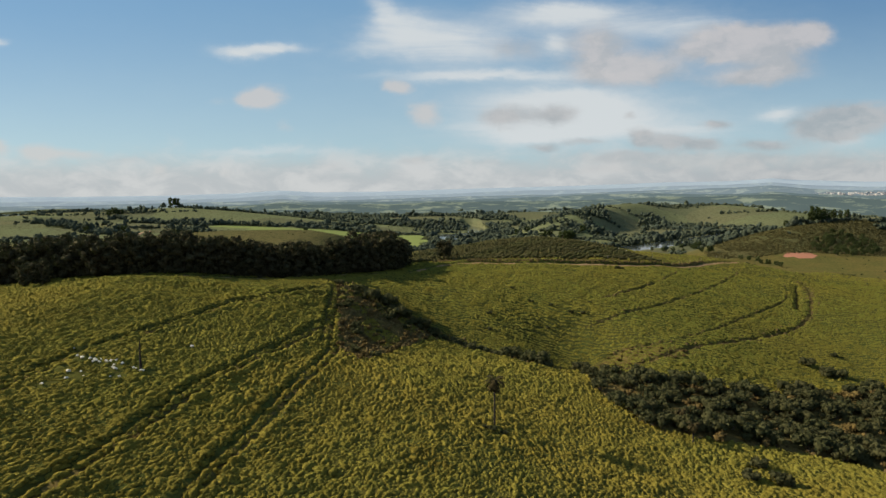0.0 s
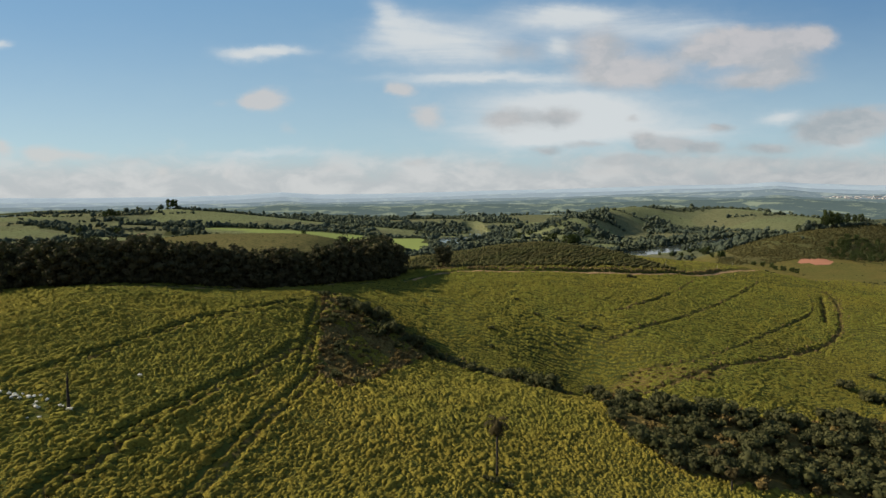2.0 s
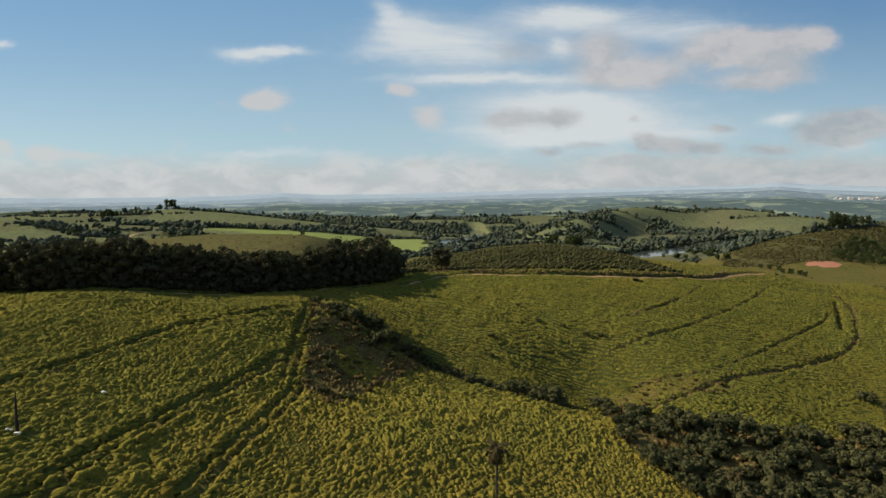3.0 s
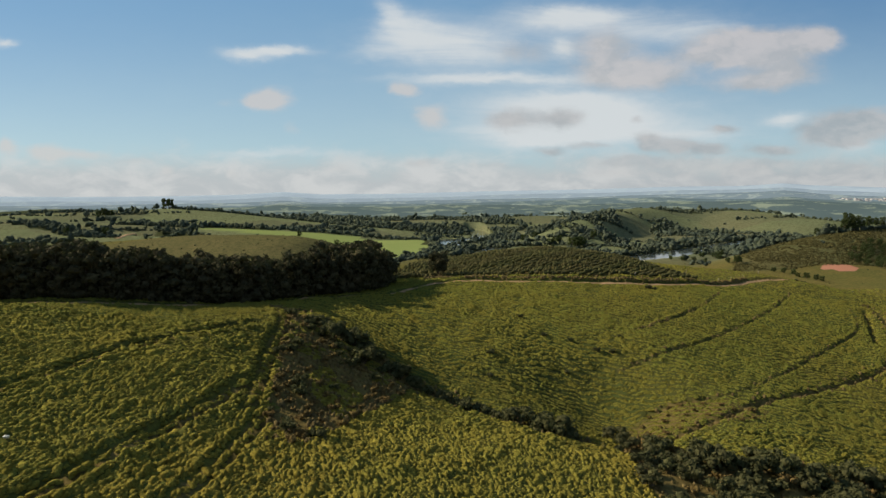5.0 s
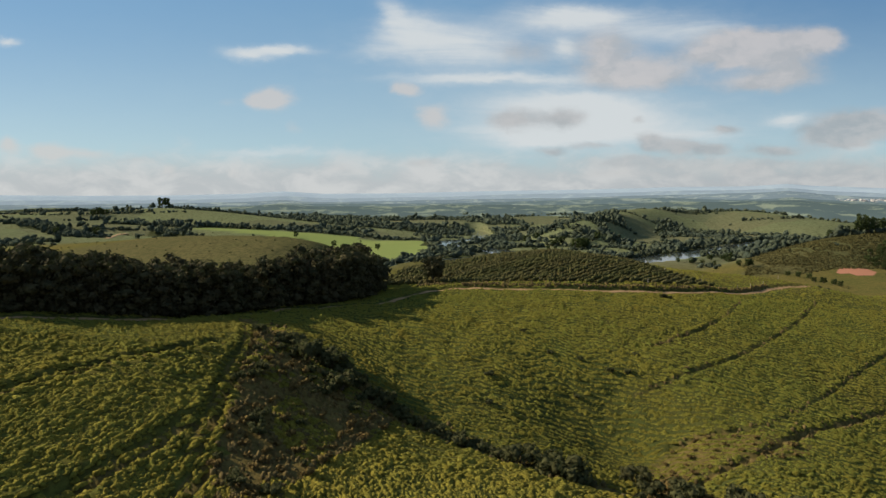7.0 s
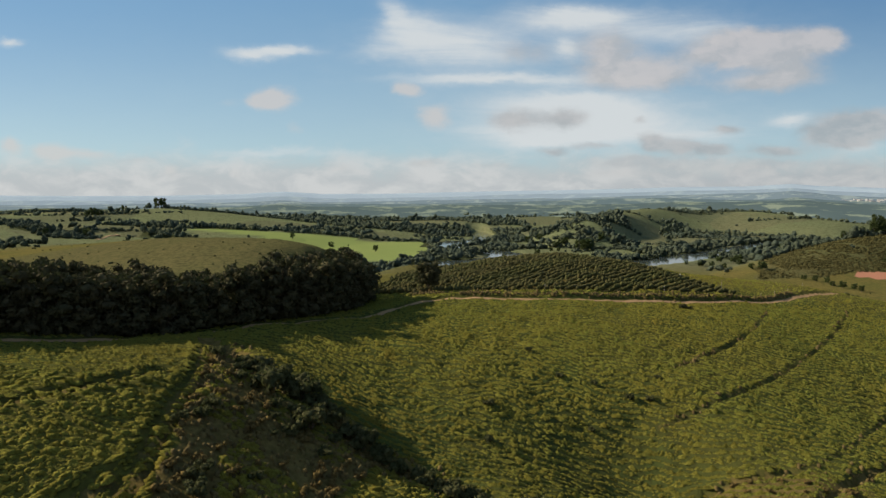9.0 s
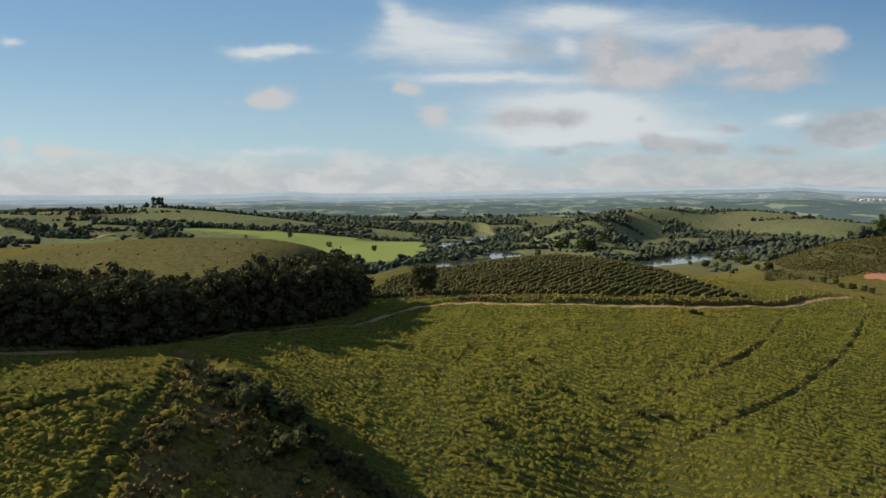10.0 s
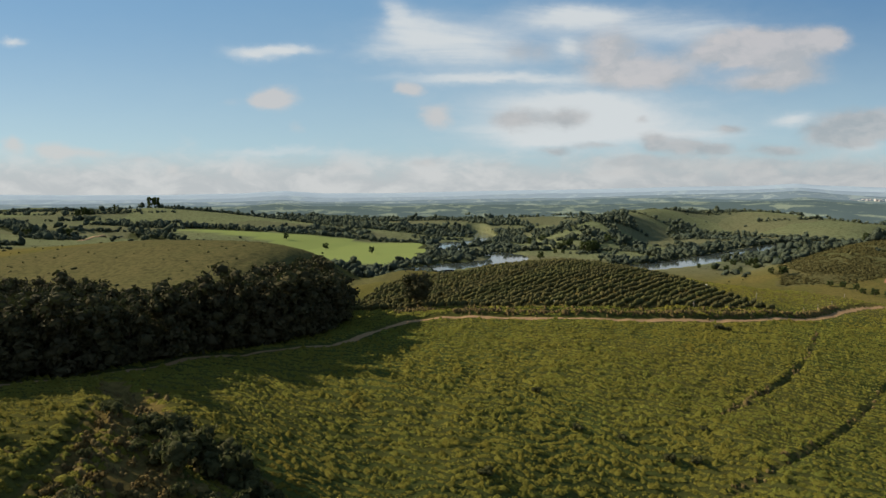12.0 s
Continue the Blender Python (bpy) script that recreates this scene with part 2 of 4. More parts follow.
# cart tracks in the pasture, the farm road, the gully and the river
TRACKS = [smooth_line(p) for p in (
    [(-66, 66), (-62, 80), (-60, 90), (-57, 101), (-55, 112), (-52, 126), (-49, 140), (-46, 156), (-43, 170), (-39, 187)],
    [(-41, 72), (-40, 93), (-38.5, 105), (-36.5, 113), (-35, 126), (-33.5, 139), (-32, 157), (-32, 173)],
    [(-87, 90), (-86, 115), (-83, 128), (-79.5, 145), (-75, 163), (-69, 185), (-62, 196), (-54, 204), (-44.5, 215)],
    [(-35, 178), (-36, 187), (-37.5, 202), (-39, 219), (-43, 232)],
)]
CONTOURS = [smooth_line(p) for p in (
    [(61, 226), (78, 228), (91, 233), (118, 256), (141, 277), (167, 300), (180, 318), (188, 336)],
    [(57, 242), (73, 250), (89, 261.5), (107, 278), (137, 310), (156, 334), (172, 355)],
    [(68, 265), (84, 278), (104, 299), (129, 334)],
)]
WASH = smooth_line([(52, 200), (65, 212), (79, 218), (95, 228.5), (117, 242), (138, 256), (158, 270), (170, 282), (182, 300), (197, 327), (204, 347)])
GASH = smooth_line([(171, 292), (176, 302), (184, 316), (195, 336)])
ROAD = smooth_line([(-150, 150), (-147, 175), (-144.5, 197), (-140, 209), (-128, 217), (-112, 219), (-98, 222), (-84, 229), (-70, 237), (-58, 246), (-48, 257), (-40, 266), (-30, 274), (-19, 283), (-13, 291), (-7, 304),
                    (-2, 311), (9, 317), (29, 318.5), (63, 321.5), (102, 334), (140, 356), (160, 372), (190, 392)])
UPPER = smooth_line([(-4, 326), (1.3, 330), (14, 328.5), (29, 326.5), (64, 328), (102, 341), (129, 356)])
GULLY = smooth_line([(-47, 243), (-32, 231), (-22.5, 226.5), (-14.5, 223), (-7, 217), (2, 214), (12.5, 209.8), (22.5, 204), (33, 200.5), (46, 198), (58, 186), (75, 176), (100, 168), (135, 160), (190, 140)])
SCRUB = [(-41, 231), (-31, 226), (-19, 218), (-4.5, 214), (-7.5, 203), (-15.5, 184), (-21, 166), (-28, 165), (-32, 182), (-35.5, 202)]
VALLEY = [(48, 212), (59, 199), (75, 193), (92, 194), (111, 198), (131, 205), (155, 210), (215, 212), (200, 150), (125, 139), (107, 143), (102, 149), (88, 151), (74, 150), (63, 150), (53, 153), (49, 160), (45, 171)]
STONE_HEAPS = [(-84, 137.5), (-79.5, 130), (-77.3, 131), (-75.5, 130.5), (-74.5, 129.5), (-72.3, 130.8), (-71, 129.5), (-69.8, 127), (-75.4, 123.6), (-76.2, 122), (-74.8, 122.6), (-66.6, 129.3), (-63.5, 127.9), (-62.3, 146.9), (-78.7, 117.8), (-80, 125.4), (-68, 125)]
COFFEE = [(-23, 333), (-15, 384), (0, 420), (30, 455), (72, 470), (100, 440), (113, 400), (124, 374), (131, 361), (104, 346), (66, 333), (29, 331), (6, 334), (-4, 331)]
FOREST = [(-235, 223), (-190, 229), (-150, 233), (-126, 226), (-104, 227), (-86, 234), (-69, 243), (-56, 253), (-46, 266), (-37, 277), (-28, 288), (-22.5, 302), (-22, 315), (-27, 328), (-38, 338), (-75, 330), (-120, 306), (-170, 304), (-235, 308)]
MEADOW = [(-420, 1125), (-204, 1102), (-24, 1060), (-24, 830), (-62, 762), (-125, 815), (-250, 1000), (-420, 1080)]
RED = [(329, 584), (331, 598), (345, 606), (360, 607), (372, 600), (366, 588), (350, 582)]
# dark area over the right hill, painted and planted in for its shade
HILL_SHADE = [(255, 592), (275, 640), (310, 700), (360, 750), (420, 775), (520, 790), (560, 700), (520, 640), (430, 600), (372, 608), (330, 602), (300, 586)]
FARM_TRACK = smooth_line([(-428, 850), (-437, 876), (-447, 902), (-452, 922), (-447, 944), (-436, 962)])
RIVER = smooth_line([(1200, 1500), (820, 1260), (560, 1110), (414, 965), (311, 862), (249, 800), (150, 730), (60, 700), (-20, 716), (8, 770), (66, 825), (78, 890), (34, 950), (6, 1005), (10, 1090), (70, 1180), (60, 1400)])
BRANCH = smooth_line([(-20, 718), (-60, 700), (-130, 740), (-230, 830), (-420, 950), (-800, 1050)])


def land(x, y):
    """Height of the bare land."""
    z = 0.448 + -0.00436 * y / (1 + np.abs(y) / 1500) + -0.00019 * x / (1 + np.abs(x) / 1500)
    for forms in (FORMS_NEAR, FORMS_FAR):
        for _, cx, cy, h, sx, sy, r in forms:
            a = math.radians(r)
            u, v = (x - cx) * math.cos(a) + (y - cy) * math.sin(a), -(x - cx) * math.sin(a) + (y - cy) * math.cos(a)
            z = z + h * np.exp(-0.5 * (u / sx) ** 2 - 0.5 * (v / sy) ** 2)
    far = step(np.hypot(x, y), 900, 2600)
    z = z + far * (14 * fbm(x / 700, y / 700, 3, 5) + 5 * fbm(x / 230, y / 230, 2, 9))
    mid = step(np.hypot(x, y), 760, 1150) * (1 - 0.5 * far)
    z = z + mid * (3.0 * fbm(x / 210, y / 210, 3, 15) + 1.0 * fbm(x / 60, y / 60, 2, 17))
    z = np.maximum(z, -12.6 + 0.8 * vnoise(x / 60, y / 60, 3))
    d, _ = along(x, y, RIVER)
    d2, _ = along(x, y, BRANCH)
    bed = step(np.minimum(d, d2 + 8), 27, 14)
    return z * (1 - bed) + (WATER_Z - 3) * bed


def surface(x, y):
    """The land with its road bench, ruts, washes and gully."""
    z = land(x, y)
    near = (x > -260) & (x < 360) & (y > 20) & (y < 640)
    xn, yn = x[near], y[near]
    zn = z[near] + 0.30 * fbm(xn / 4.4, yn / 4.4, 2, 21) + 0.5 * fbm(xn / 17.0, yn / 17.0, 2, 27)
    for line in TRACKS:
        d, _ = along(xn, yn, line)
        wob = 0.35 * vnoise(xn / 3, yn / 3, 31)
        zn += 0.30 * np.exp(-((d - 2.7) / 0.8) ** 2)
        zn -= 1.15 * np.exp(-((np.abs(d + wob) - 1.2) / 0.7) ** 2) * (0.75 + 0.7 * vnoise(xn / 9, yn / 9, 77))
    for line in CONTOURS:
        d, s = along(xn, yn, line)
        wear_and_shade = 0.5 + 0.75 * vnoise(xn / 7, yn / 7, 35)
        zn += wear_and_shade * (0.45 * np.exp(-((d * s - 1.0) / 0.7) ** 2) - 0.8 * np.exp(-((d * s + 0.4) / 0.6) ** 2))
    d, s = along(xn, yn, WASH)
    zn -= 1.6 * np.exp(-((d + 0.5 * vnoise(xn / 3, yn / 3, 42)) / 1.0) ** 2) * (0.8 + 0.4 * vnoise(xn / 4, yn / 4, 41))
    d, s = along(xn, yn, GASH)
    zn -= 3.0 * np.exp(-(d / 1.05) ** 2)
    d, s = along(xn, yn, GULLY)
    zn -= 2.6 * np.exp(-(d / 3.2) ** 2) * (0.85 + 0.4 * vnoise(xn / 7, yn / 7, 43))
    d, s = along(xn, yn, ROAD)
    cut = step(d, 3.2, 1.5)
    zn -= 0.30 * cut
    zn += 0.9 * np.exp(-((d * s - 3.6) / 1.1) ** 2) * step(xn, -4, 8) * step(yn, 420, 380)
    d, s = along(xn, yn, UPPER)
    zn += 0.5 * np.exp(-((d * s - 3.0) / 1.0) ** 2)
    z[near] = zn
    return z


def height(x, y):
    """Ground height at single points."""
    return float(surface(np.array([float(x)]), np.array([float(y)]))[0])


# ---------------------------------------------------------------- materials
def principled(name, base_fn, rough=0.9, bump=None, spec=0.25, trans=None):
    m = bpy.data.materials.new(name)
    m.use_nodes = True
    nd = Nodes(m.node_tree)
    bsdf = nd.add("ShaderNodeBsdfPrincipled", Roughness=rough)
    bsdf.inputs["Specular IOR Level"].default_value = spec
    nd.feed(bsdf.inputs["Base Color"], base_fn(nd))
    if bump:
        scale, strength, dist = bump
        pos = nd.add("ShaderNodeNewGeometry").outputs["Position"]
        b = nd.add("ShaderNodeBump", Strength=strength, Distance=dist)
        nd.feed(b.inputs["Height"], nd.noise(pos, scale, 5.0, 0.65))
        nd.tree.links.new(b.outputs[0], bsdf.inputs["Normal"])
    out = nd.add("ShaderNodeOutputMaterial")
    if trans:
        t = nd.add("ShaderNodeBsdfTranslucent", Color=(*trans, 1))
        mx = nd.add("ShaderNodeMixShader", Fac=0.3)
        nd.tree.links.new(bsdf.outputs[0], mx.inputs[1])
        nd.tree.links.new(t.outputs[0], mx.inputs[2])
        nd.tree.links.new(mx.outputs[0], out.inputs[0])
    else:
        nd.tree.links.new(bsdf.outputs[0], out.inputs[0])
    return m


def position(nd):
    return nd.add("ShaderNodeNewGeometry").outputs["Position"]


def island(nd):
    return nd.add("ShaderNodeNewGeometry").outputs["Random Per Island"]


def patches(nd, a, b, c, big=0.03, small=0.6):
    pos = position(nd)
    k = nd.ramp(nd.noise(pos, big, 4.0, 0.6), 0.38, 0.62)
    f = nd.ramp(nd.noise(pos, small, 4.0, 0.65), 0.35, 0.7)
    return nd.mix(nd.math("MULTIPLY", f, 0.7), nd.mix(k, a, b), c)


def leafy(a, b, c=None):
    def fn(nd):
        r = nd.add("ShaderNodeObjectInfo").outputs["Random"]
        base = nd.mix(island(nd), a, b)
        return nd.mix(nd.math("MULTIPLY", r, 0.5), base, c or tuple(0.6 * v for v in a))
    return fn


# ground grass, kept darker than the tussocks to paint shade into their gaps
GRASS_A, GRASS_B, GRASS_C = (0.100, 0.088, 0.020), (0.081, 0.086, 0.020), (0.051, 0.043, 0.014)


def ground_color(nd):
    pos = position(nd)
    c1 = nd.add("ShaderNodeAttribute")
    c1.attribute_name = "cover"
    c2 = nd.add("ShaderNodeAttribute")
    c2.attribute_name = "fields"
    road, scrub, meadow = nd.add("ShaderNodeSeparateColor", Color=c1.outputs["Color"]).outputs
    wood, red, pale = nd.add("ShaderNodeSeparateColor", Color=c2.outputs["Color"]).outputs
    col = patches(nd, GRASS_A, GRASS_B, GRASS_C, 0.022, 0.9)
    # the middle slope is grazed shorter and greener; darkened for shade between its tussocks
    _, along_y, _ = nd.add("ShaderNodeSeparateXYZ", Vector=pos).outputs
    col = nd.mix(nd.ramp(along_y, 185.0, 215.0), col, patches(nd, (0.072, 0.068, 0.018), (0.058, 0.068, 0.018), (0.036, 0.034, 0.012), 0.022, 0.9))
    # pastures farther off: haze painted into the colour, paler and duller, in broad patches
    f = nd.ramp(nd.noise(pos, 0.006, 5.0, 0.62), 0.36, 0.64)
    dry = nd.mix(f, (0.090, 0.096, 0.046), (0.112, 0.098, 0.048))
    warp = nd.add("ShaderNodeVectorMath")
    warp.operation = "ADD"
    wn = nd.tree.nodes.new("ShaderNodeTexNoise")
    wn.inputs["Scale"].default_value = 0.012
    nd.feed(wn.inputs["Vector"], pos)
    sc = nd.add("ShaderNodeVectorMath")
    sc.operation = "SCALE"
    nd.feed(sc.inputs[0], wn.outputs["Color"])
    sc.inputs["Scale"].default_value = 70.0
    nd.feed(warp.inputs[0], pos)
    nd.feed(warp.inputs[1], sc.outputs[0])
    cells = nd.tree.nodes.new("ShaderNodeTexVoronoi")
    cells.voronoi_dimensions = "2D"
    cells.inputs["Scale"].default_value = 0.0052
    nd.feed(cells.inputs["Vector"], warp.outputs[0])
    r, g, _ = nd.add("ShaderNodeSeparateColor", Color=cells.outputs["Color"]).outputs
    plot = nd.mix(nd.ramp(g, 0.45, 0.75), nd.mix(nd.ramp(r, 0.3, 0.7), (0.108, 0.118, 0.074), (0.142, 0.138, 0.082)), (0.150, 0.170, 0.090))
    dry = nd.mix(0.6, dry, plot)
    mott = nd.noise(pos, 0.16, 6.0, 0.75)
    dry = nd.mix(nd.math("MULTIPLY", nd.ramp(mott, 0.44, 0.66), 0.75), dry, (0.048, 0.056, 0.022))
    speck = nd.noise(pos, 0.8, 5.0, 0.8)
    dry = nd.mix(nd.math("MULTIPLY", nd.ramp(speck, 0.55, 0.72), 0.55), dry, (0.036, 0.042, 0.017))
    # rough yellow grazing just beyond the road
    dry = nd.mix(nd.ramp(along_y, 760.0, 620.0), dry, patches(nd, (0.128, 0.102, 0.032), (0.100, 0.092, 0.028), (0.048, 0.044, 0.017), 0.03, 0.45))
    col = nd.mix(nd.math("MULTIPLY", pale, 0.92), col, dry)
    # dry grass on the steep hills; on the right one it paints shade
    tuft = nd.ramp(nd.noise(pos, 0.35, 6.0, 0.75), 0.42, 0.66)
    heath_and_shade = nd.mix(tuft, nd.mix(f, (0.080, 0.078, 0.031), (0.096, 0.082, 0.035)), (0.044, 0.046, 0.020))
    h = nd.ramp(nd.math("ADD", c2.outputs["Alpha"], nd.math("MULTIPLY", nd.math("SUBTRACT", mott, 0.5), 0.8)), 0.25, 0.75)
    col = nd.mix(h, col, heath_and_shade)
    col = nd.mix(meadow, col, nd.mix(nd.noise(pos, 0.02, 3.0), (0.180, 0.206, 0.068), (0.150, 0.188, 0.060)))
    edge = nd.noise(pos, 0.7, 5.0, 0.7)
    soft = nd.math("SUBTRACT", nd.math("MULTIPLY", edge, 0.9), 0.45)
    s = nd.ramp(nd.math("ADD", scrub, soft), 0.35, 0.7)
    col = nd.mix(s, col, nd.mix(nd.ramp(edge, 0.35, 0.65), (0.078, 0.058, 0.020), (0.128, 0.094, 0.033)))
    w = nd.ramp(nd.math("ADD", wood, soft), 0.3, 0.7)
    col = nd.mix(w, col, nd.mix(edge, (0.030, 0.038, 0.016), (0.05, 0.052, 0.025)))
    d = nd.ramp(nd.math("ADD", road, soft), 0.38, 0.68)
    col = nd.mix(d, col, nd.mix(nd.noise(pos, 1.4, 5.0, 0.7), (0.32, 0.205, 0.110), (0.21, 0.130, 0.070)))
    col = nd.mix(nd.ramp(nd.math("ADD", red, nd.math("MULTIPLY", soft, 0.5)), 0.4, 0.6), col, nd.mix(edge, (0.34, 0.150, 0.095), (0.28, 0.135, 0.085)))
    return col


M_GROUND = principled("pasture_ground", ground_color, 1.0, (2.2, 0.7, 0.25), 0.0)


def tussock_color(nd):
    pos = position(nd)
    lush = nd.ramp(nd.noise(pos, 0.016, 4.0, 0.62), 0.40, 0.60)
    _, along_y, _ = nd.add("ShaderNodeSeparateXYZ", Vector=pos).outputs
    slope = nd.ramp(along_y, 185.0, 215.0)
    base = nd.mix(lush, nd.mix(slope, (0.288, 0.233, 0.042), (0.181, 0.174, 0.033)), nd.mix(slope, (0.254, 0.232, 0.042), (0.151, 0.170, 0.033)))
    # brown oval near the gully head, painted darker for shade on the grass
    px, _, _ = nd.add("ShaderNodeSeparateXYZ", Vector=pos).outputs
    ex = nd.math("DIVIDE", nd.math("ADD", px, 26.0), 46.0)
    ey = nd.math("DIVIDE", nd.math("SUBTRACT", along_y, 222.0), 24.0)
    ring = nd.math("ADD", nd.math("MULTIPLY", ex, ex), nd.math("MULTIPLY", ey, ey))
    wear_and_shade = nd.ramp(nd.math("ADD", ring, nd.math("MULTIPLY", nd.math("SUBTRACT", nd.noise(pos, 0.1, 4.0, 0.6), 0.5), 2.4)), 1.2, 0.3)
    base = nd.mix(nd.math("MULTIPLY", wear_and_shade, 0.3), base, (0.124, 0.093, 0.026))
    rust = nd.ramp(nd.noise(pos, 0.045, 5.0, 0.65), 0.58, 0.74)
    base = nd.mix(nd.math("MULTIPLY", rust, 0.6), base, (0.144, 0.084, 0.014))
    base = nd.mix(nd.ramp(nd.noise(pos, 3.2, 4.0, 0.7), 0.35, 0.72), base, (0.115, 0.094, 0.017))
    return nd.mix(nd.math("MULTIPLY", island(nd), 0.45), base, (0.144, 0.109, 0.017))


M_TUSSOCK = principled("tussock_grass", tussock_color, 1.0, (6.0, 1.0, 0.5), 0.02)
M_DRY_TUFT = principled("dry_tuft", lambda nd: nd.mix(island(nd), (0.066, 0.047, 0.018), (0.130, 0.094, 0.034)), 0.95, (5.0, 0.8, 0.2), 0.1)
M_FOREST = principled("forest_leaves", leafy((0.036, 0.039, 0.021), (0.108, 0.094, 0.046), (0.072, 0.056, 0.034)), 0.85, None, 0.04, (0.016, 0.022, 0.007))
M_TREE = principled("tree_leaves", leafy((0.045, 0.062, 0.022), (0.075, 0.090, 0.032)), 0.75, None, 0.05, (0.06, 0.08, 0.02))
M_BUSH = principled("bush_leaves", leafy((0.042, 0.046, 0.019), (0.085, 0.084, 0.034), (0.058, 0.050, 0.024)), 0.8, None, 0.05, (0.07, 0.08, 0.03))
M_SCRUB = principled("scrub_twigs", leafy((0.074, 0.054, 0.020), (0.132, 0.094, 0.032), (0.105, 0.066, 0.026)), 0.95, None, 0.03)
M_HILL_SHADE = principled("hill_shade_leaves", leafy((0.040, 0.038, 0.015), (0.072, 0.062, 0.024)), 0.95, None, 0.0)
M_COFFEE = principled("coffee_leaves", leafy((0.058, 0.064, 0.020), (0.108, 0.102, 0.034), (0.090, 0.070, 0.030)), 0.85, None, 0.08, (0.06, 0.07, 0.02))
# greys and blues in these greens stand in for haze over the far woods
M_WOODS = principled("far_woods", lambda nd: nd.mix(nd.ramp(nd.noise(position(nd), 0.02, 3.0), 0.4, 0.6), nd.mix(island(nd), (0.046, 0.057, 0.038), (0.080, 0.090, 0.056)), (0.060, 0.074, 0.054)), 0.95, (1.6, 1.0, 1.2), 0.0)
M_BARK = principled("bark", lambda nd: patches(nd, (0.095, 0.070, 0.048), (0.14, 0.11, 0.08), (0.05, 0.04, 0.03), 0.8, 6.0), 0.9, (9.0, 0.8, 0.05), 0.15)
M_DEAD = principled("dead_wood", lambda nd: patches(nd, (0.030, 0.025, 0.020), (0.055, 0.046, 0.038), (0.018, 0.016, 0.013), 1.0, 8.0), 0.95, (9.0, 0.8, 0.05), 0.1)
M_FROND = principled("palm_frond", lambda nd: nd.mix(island(nd), (0.026, 0.022, 0.010), (0.060, 0.045, 0.018)), 0.95, None, 0.05)
M_STONE = principled("pale_stone", lambda nd: patches(nd, (0.74, 0.69, 0.58), (0.64, 0.59, 0.48), (0.42, 0.38, 0.29), 0.5, 5.0), 0.85, (6.0, 0.7, 0.08), 0.2)
M_TOWN = principled("pale_plaster", lambda nd: nd.mix(island(nd), (0.46, 0.45, 0.44), (0.34, 0.31, 0.29)), 0.8, None, 0.2)
M_POST = principled("weathered_post", lambda nd: patches(nd, (0.22, 0.19, 0.15), (0.30, 0.27, 0.22), (0.12, 0.10, 0.08), 1.0, 9.0), 0.9, (12.0, 0.6, 0.02), 0.15)


def water_material():
    m = bpy.data.materials.new("river_water")
    m.use_nodes = True
    nd = Nodes(m.node_tree)
    b = nd.add("ShaderNodeBump", Strength=0.12, Distance=0.2)
    nd.feed(b.inputs["Height"], nd.noise(position(nd), 0.25, 4.0, 0.6))
    p = nd.add("ShaderNodeBsdfPrincipled", Roughness=0.08, IOR=1.33)
    p.inputs["Base Color"].default_value = (0.045, 0.055, 0.05, 1)
    nd.tree.links.new(b.outputs[0], p.inputs["Normal"])
    out = nd.add("ShaderNodeOutputMaterial")
    nd.tree.links.new(p.outputs[0], out.inputs[0])
    return m


M_WATER = water_material()


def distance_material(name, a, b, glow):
    """Far ridges, with haze painted into the colours and a glow added."""
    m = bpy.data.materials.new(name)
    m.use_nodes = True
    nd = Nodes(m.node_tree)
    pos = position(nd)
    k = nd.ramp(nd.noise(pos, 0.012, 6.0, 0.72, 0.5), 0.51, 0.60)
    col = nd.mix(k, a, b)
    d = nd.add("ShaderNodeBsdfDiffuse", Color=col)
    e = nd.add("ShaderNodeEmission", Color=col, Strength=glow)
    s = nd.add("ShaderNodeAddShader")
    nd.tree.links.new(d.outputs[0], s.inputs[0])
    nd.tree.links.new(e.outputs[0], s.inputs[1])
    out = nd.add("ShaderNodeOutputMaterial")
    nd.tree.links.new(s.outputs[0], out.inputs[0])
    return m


# ---------------------------------------------------------------- mesh helpers
def fast_mesh(name, V, F, material, smooth=True):
    """A mesh from arrays of corners and of equal-sided faces."""
    V, F = np.asarray(V, np.float32), np.asarray(F, np.int32)
    me = bpy.data.meshes.new(name)
    n, k = F.shape
    me.vertices.add(len(V))
    me.vertices.foreach_set("co", V.ravel())
    me.loops.add(n * k)
    me.loops.foreach_set("vertex_index", F.ravel())
    me.polygons.add(n)
    me.polygons.foreach_set("loop_start", np.arange(0, n * k, k, dtype=np.int32))
    me.polygons.foreach_set("loop_total", np.full(n, k, np.int32))
    me.polygons.foreach_set("use_smooth", np.full(n, smooth, bool))
    me.update(calc_edges=True)
    me.materials.append(material)
    return me


def part(name, me, parent, label=""):
    ob = new(name, me)
    ob.parent = parent
    return tagged(ob, label) if label else ob


def merge(parts):
    """Joins (V, F) pairs into one."""
    Vs, Fs, o = [], [], 0
    for V, F in parts:
        Vs.append(V)
        Fs.append(np.asarray(F) + o)
        o += len(V)
    return np.concatenate(Vs), np.concatenate(Fs)


def tube(pts, radii, sides=7):
    """A tapered tube of quads along the points."""
    V, F = [], []
    for i, (p, r) in enumerate(zip(pts, radii)):
        p = Vector(p)
        a = Vector(pts[max(i - 1, 0)])
        b = Vector(pts[min(i + 1, len(pts) - 1)])
        t = (b - a).normalized()
        u = t.orthogonal().normalized()
        w = t.cross(u)
        for s in range(sides):
            q = 2 * math.pi * s / sides
            V.append(p + (u * math.cos(q) + w * math.sin(q)) * r)
    for i in range(len(pts) - 1):
        for s in range(sides):
            s2 = (s + 1) % sides
            F.append((i * sides + s, i * sides + s2, (i + 1) * sides + s2, (i + 1) * sides + s))
    return np.array(V), np.array(F)


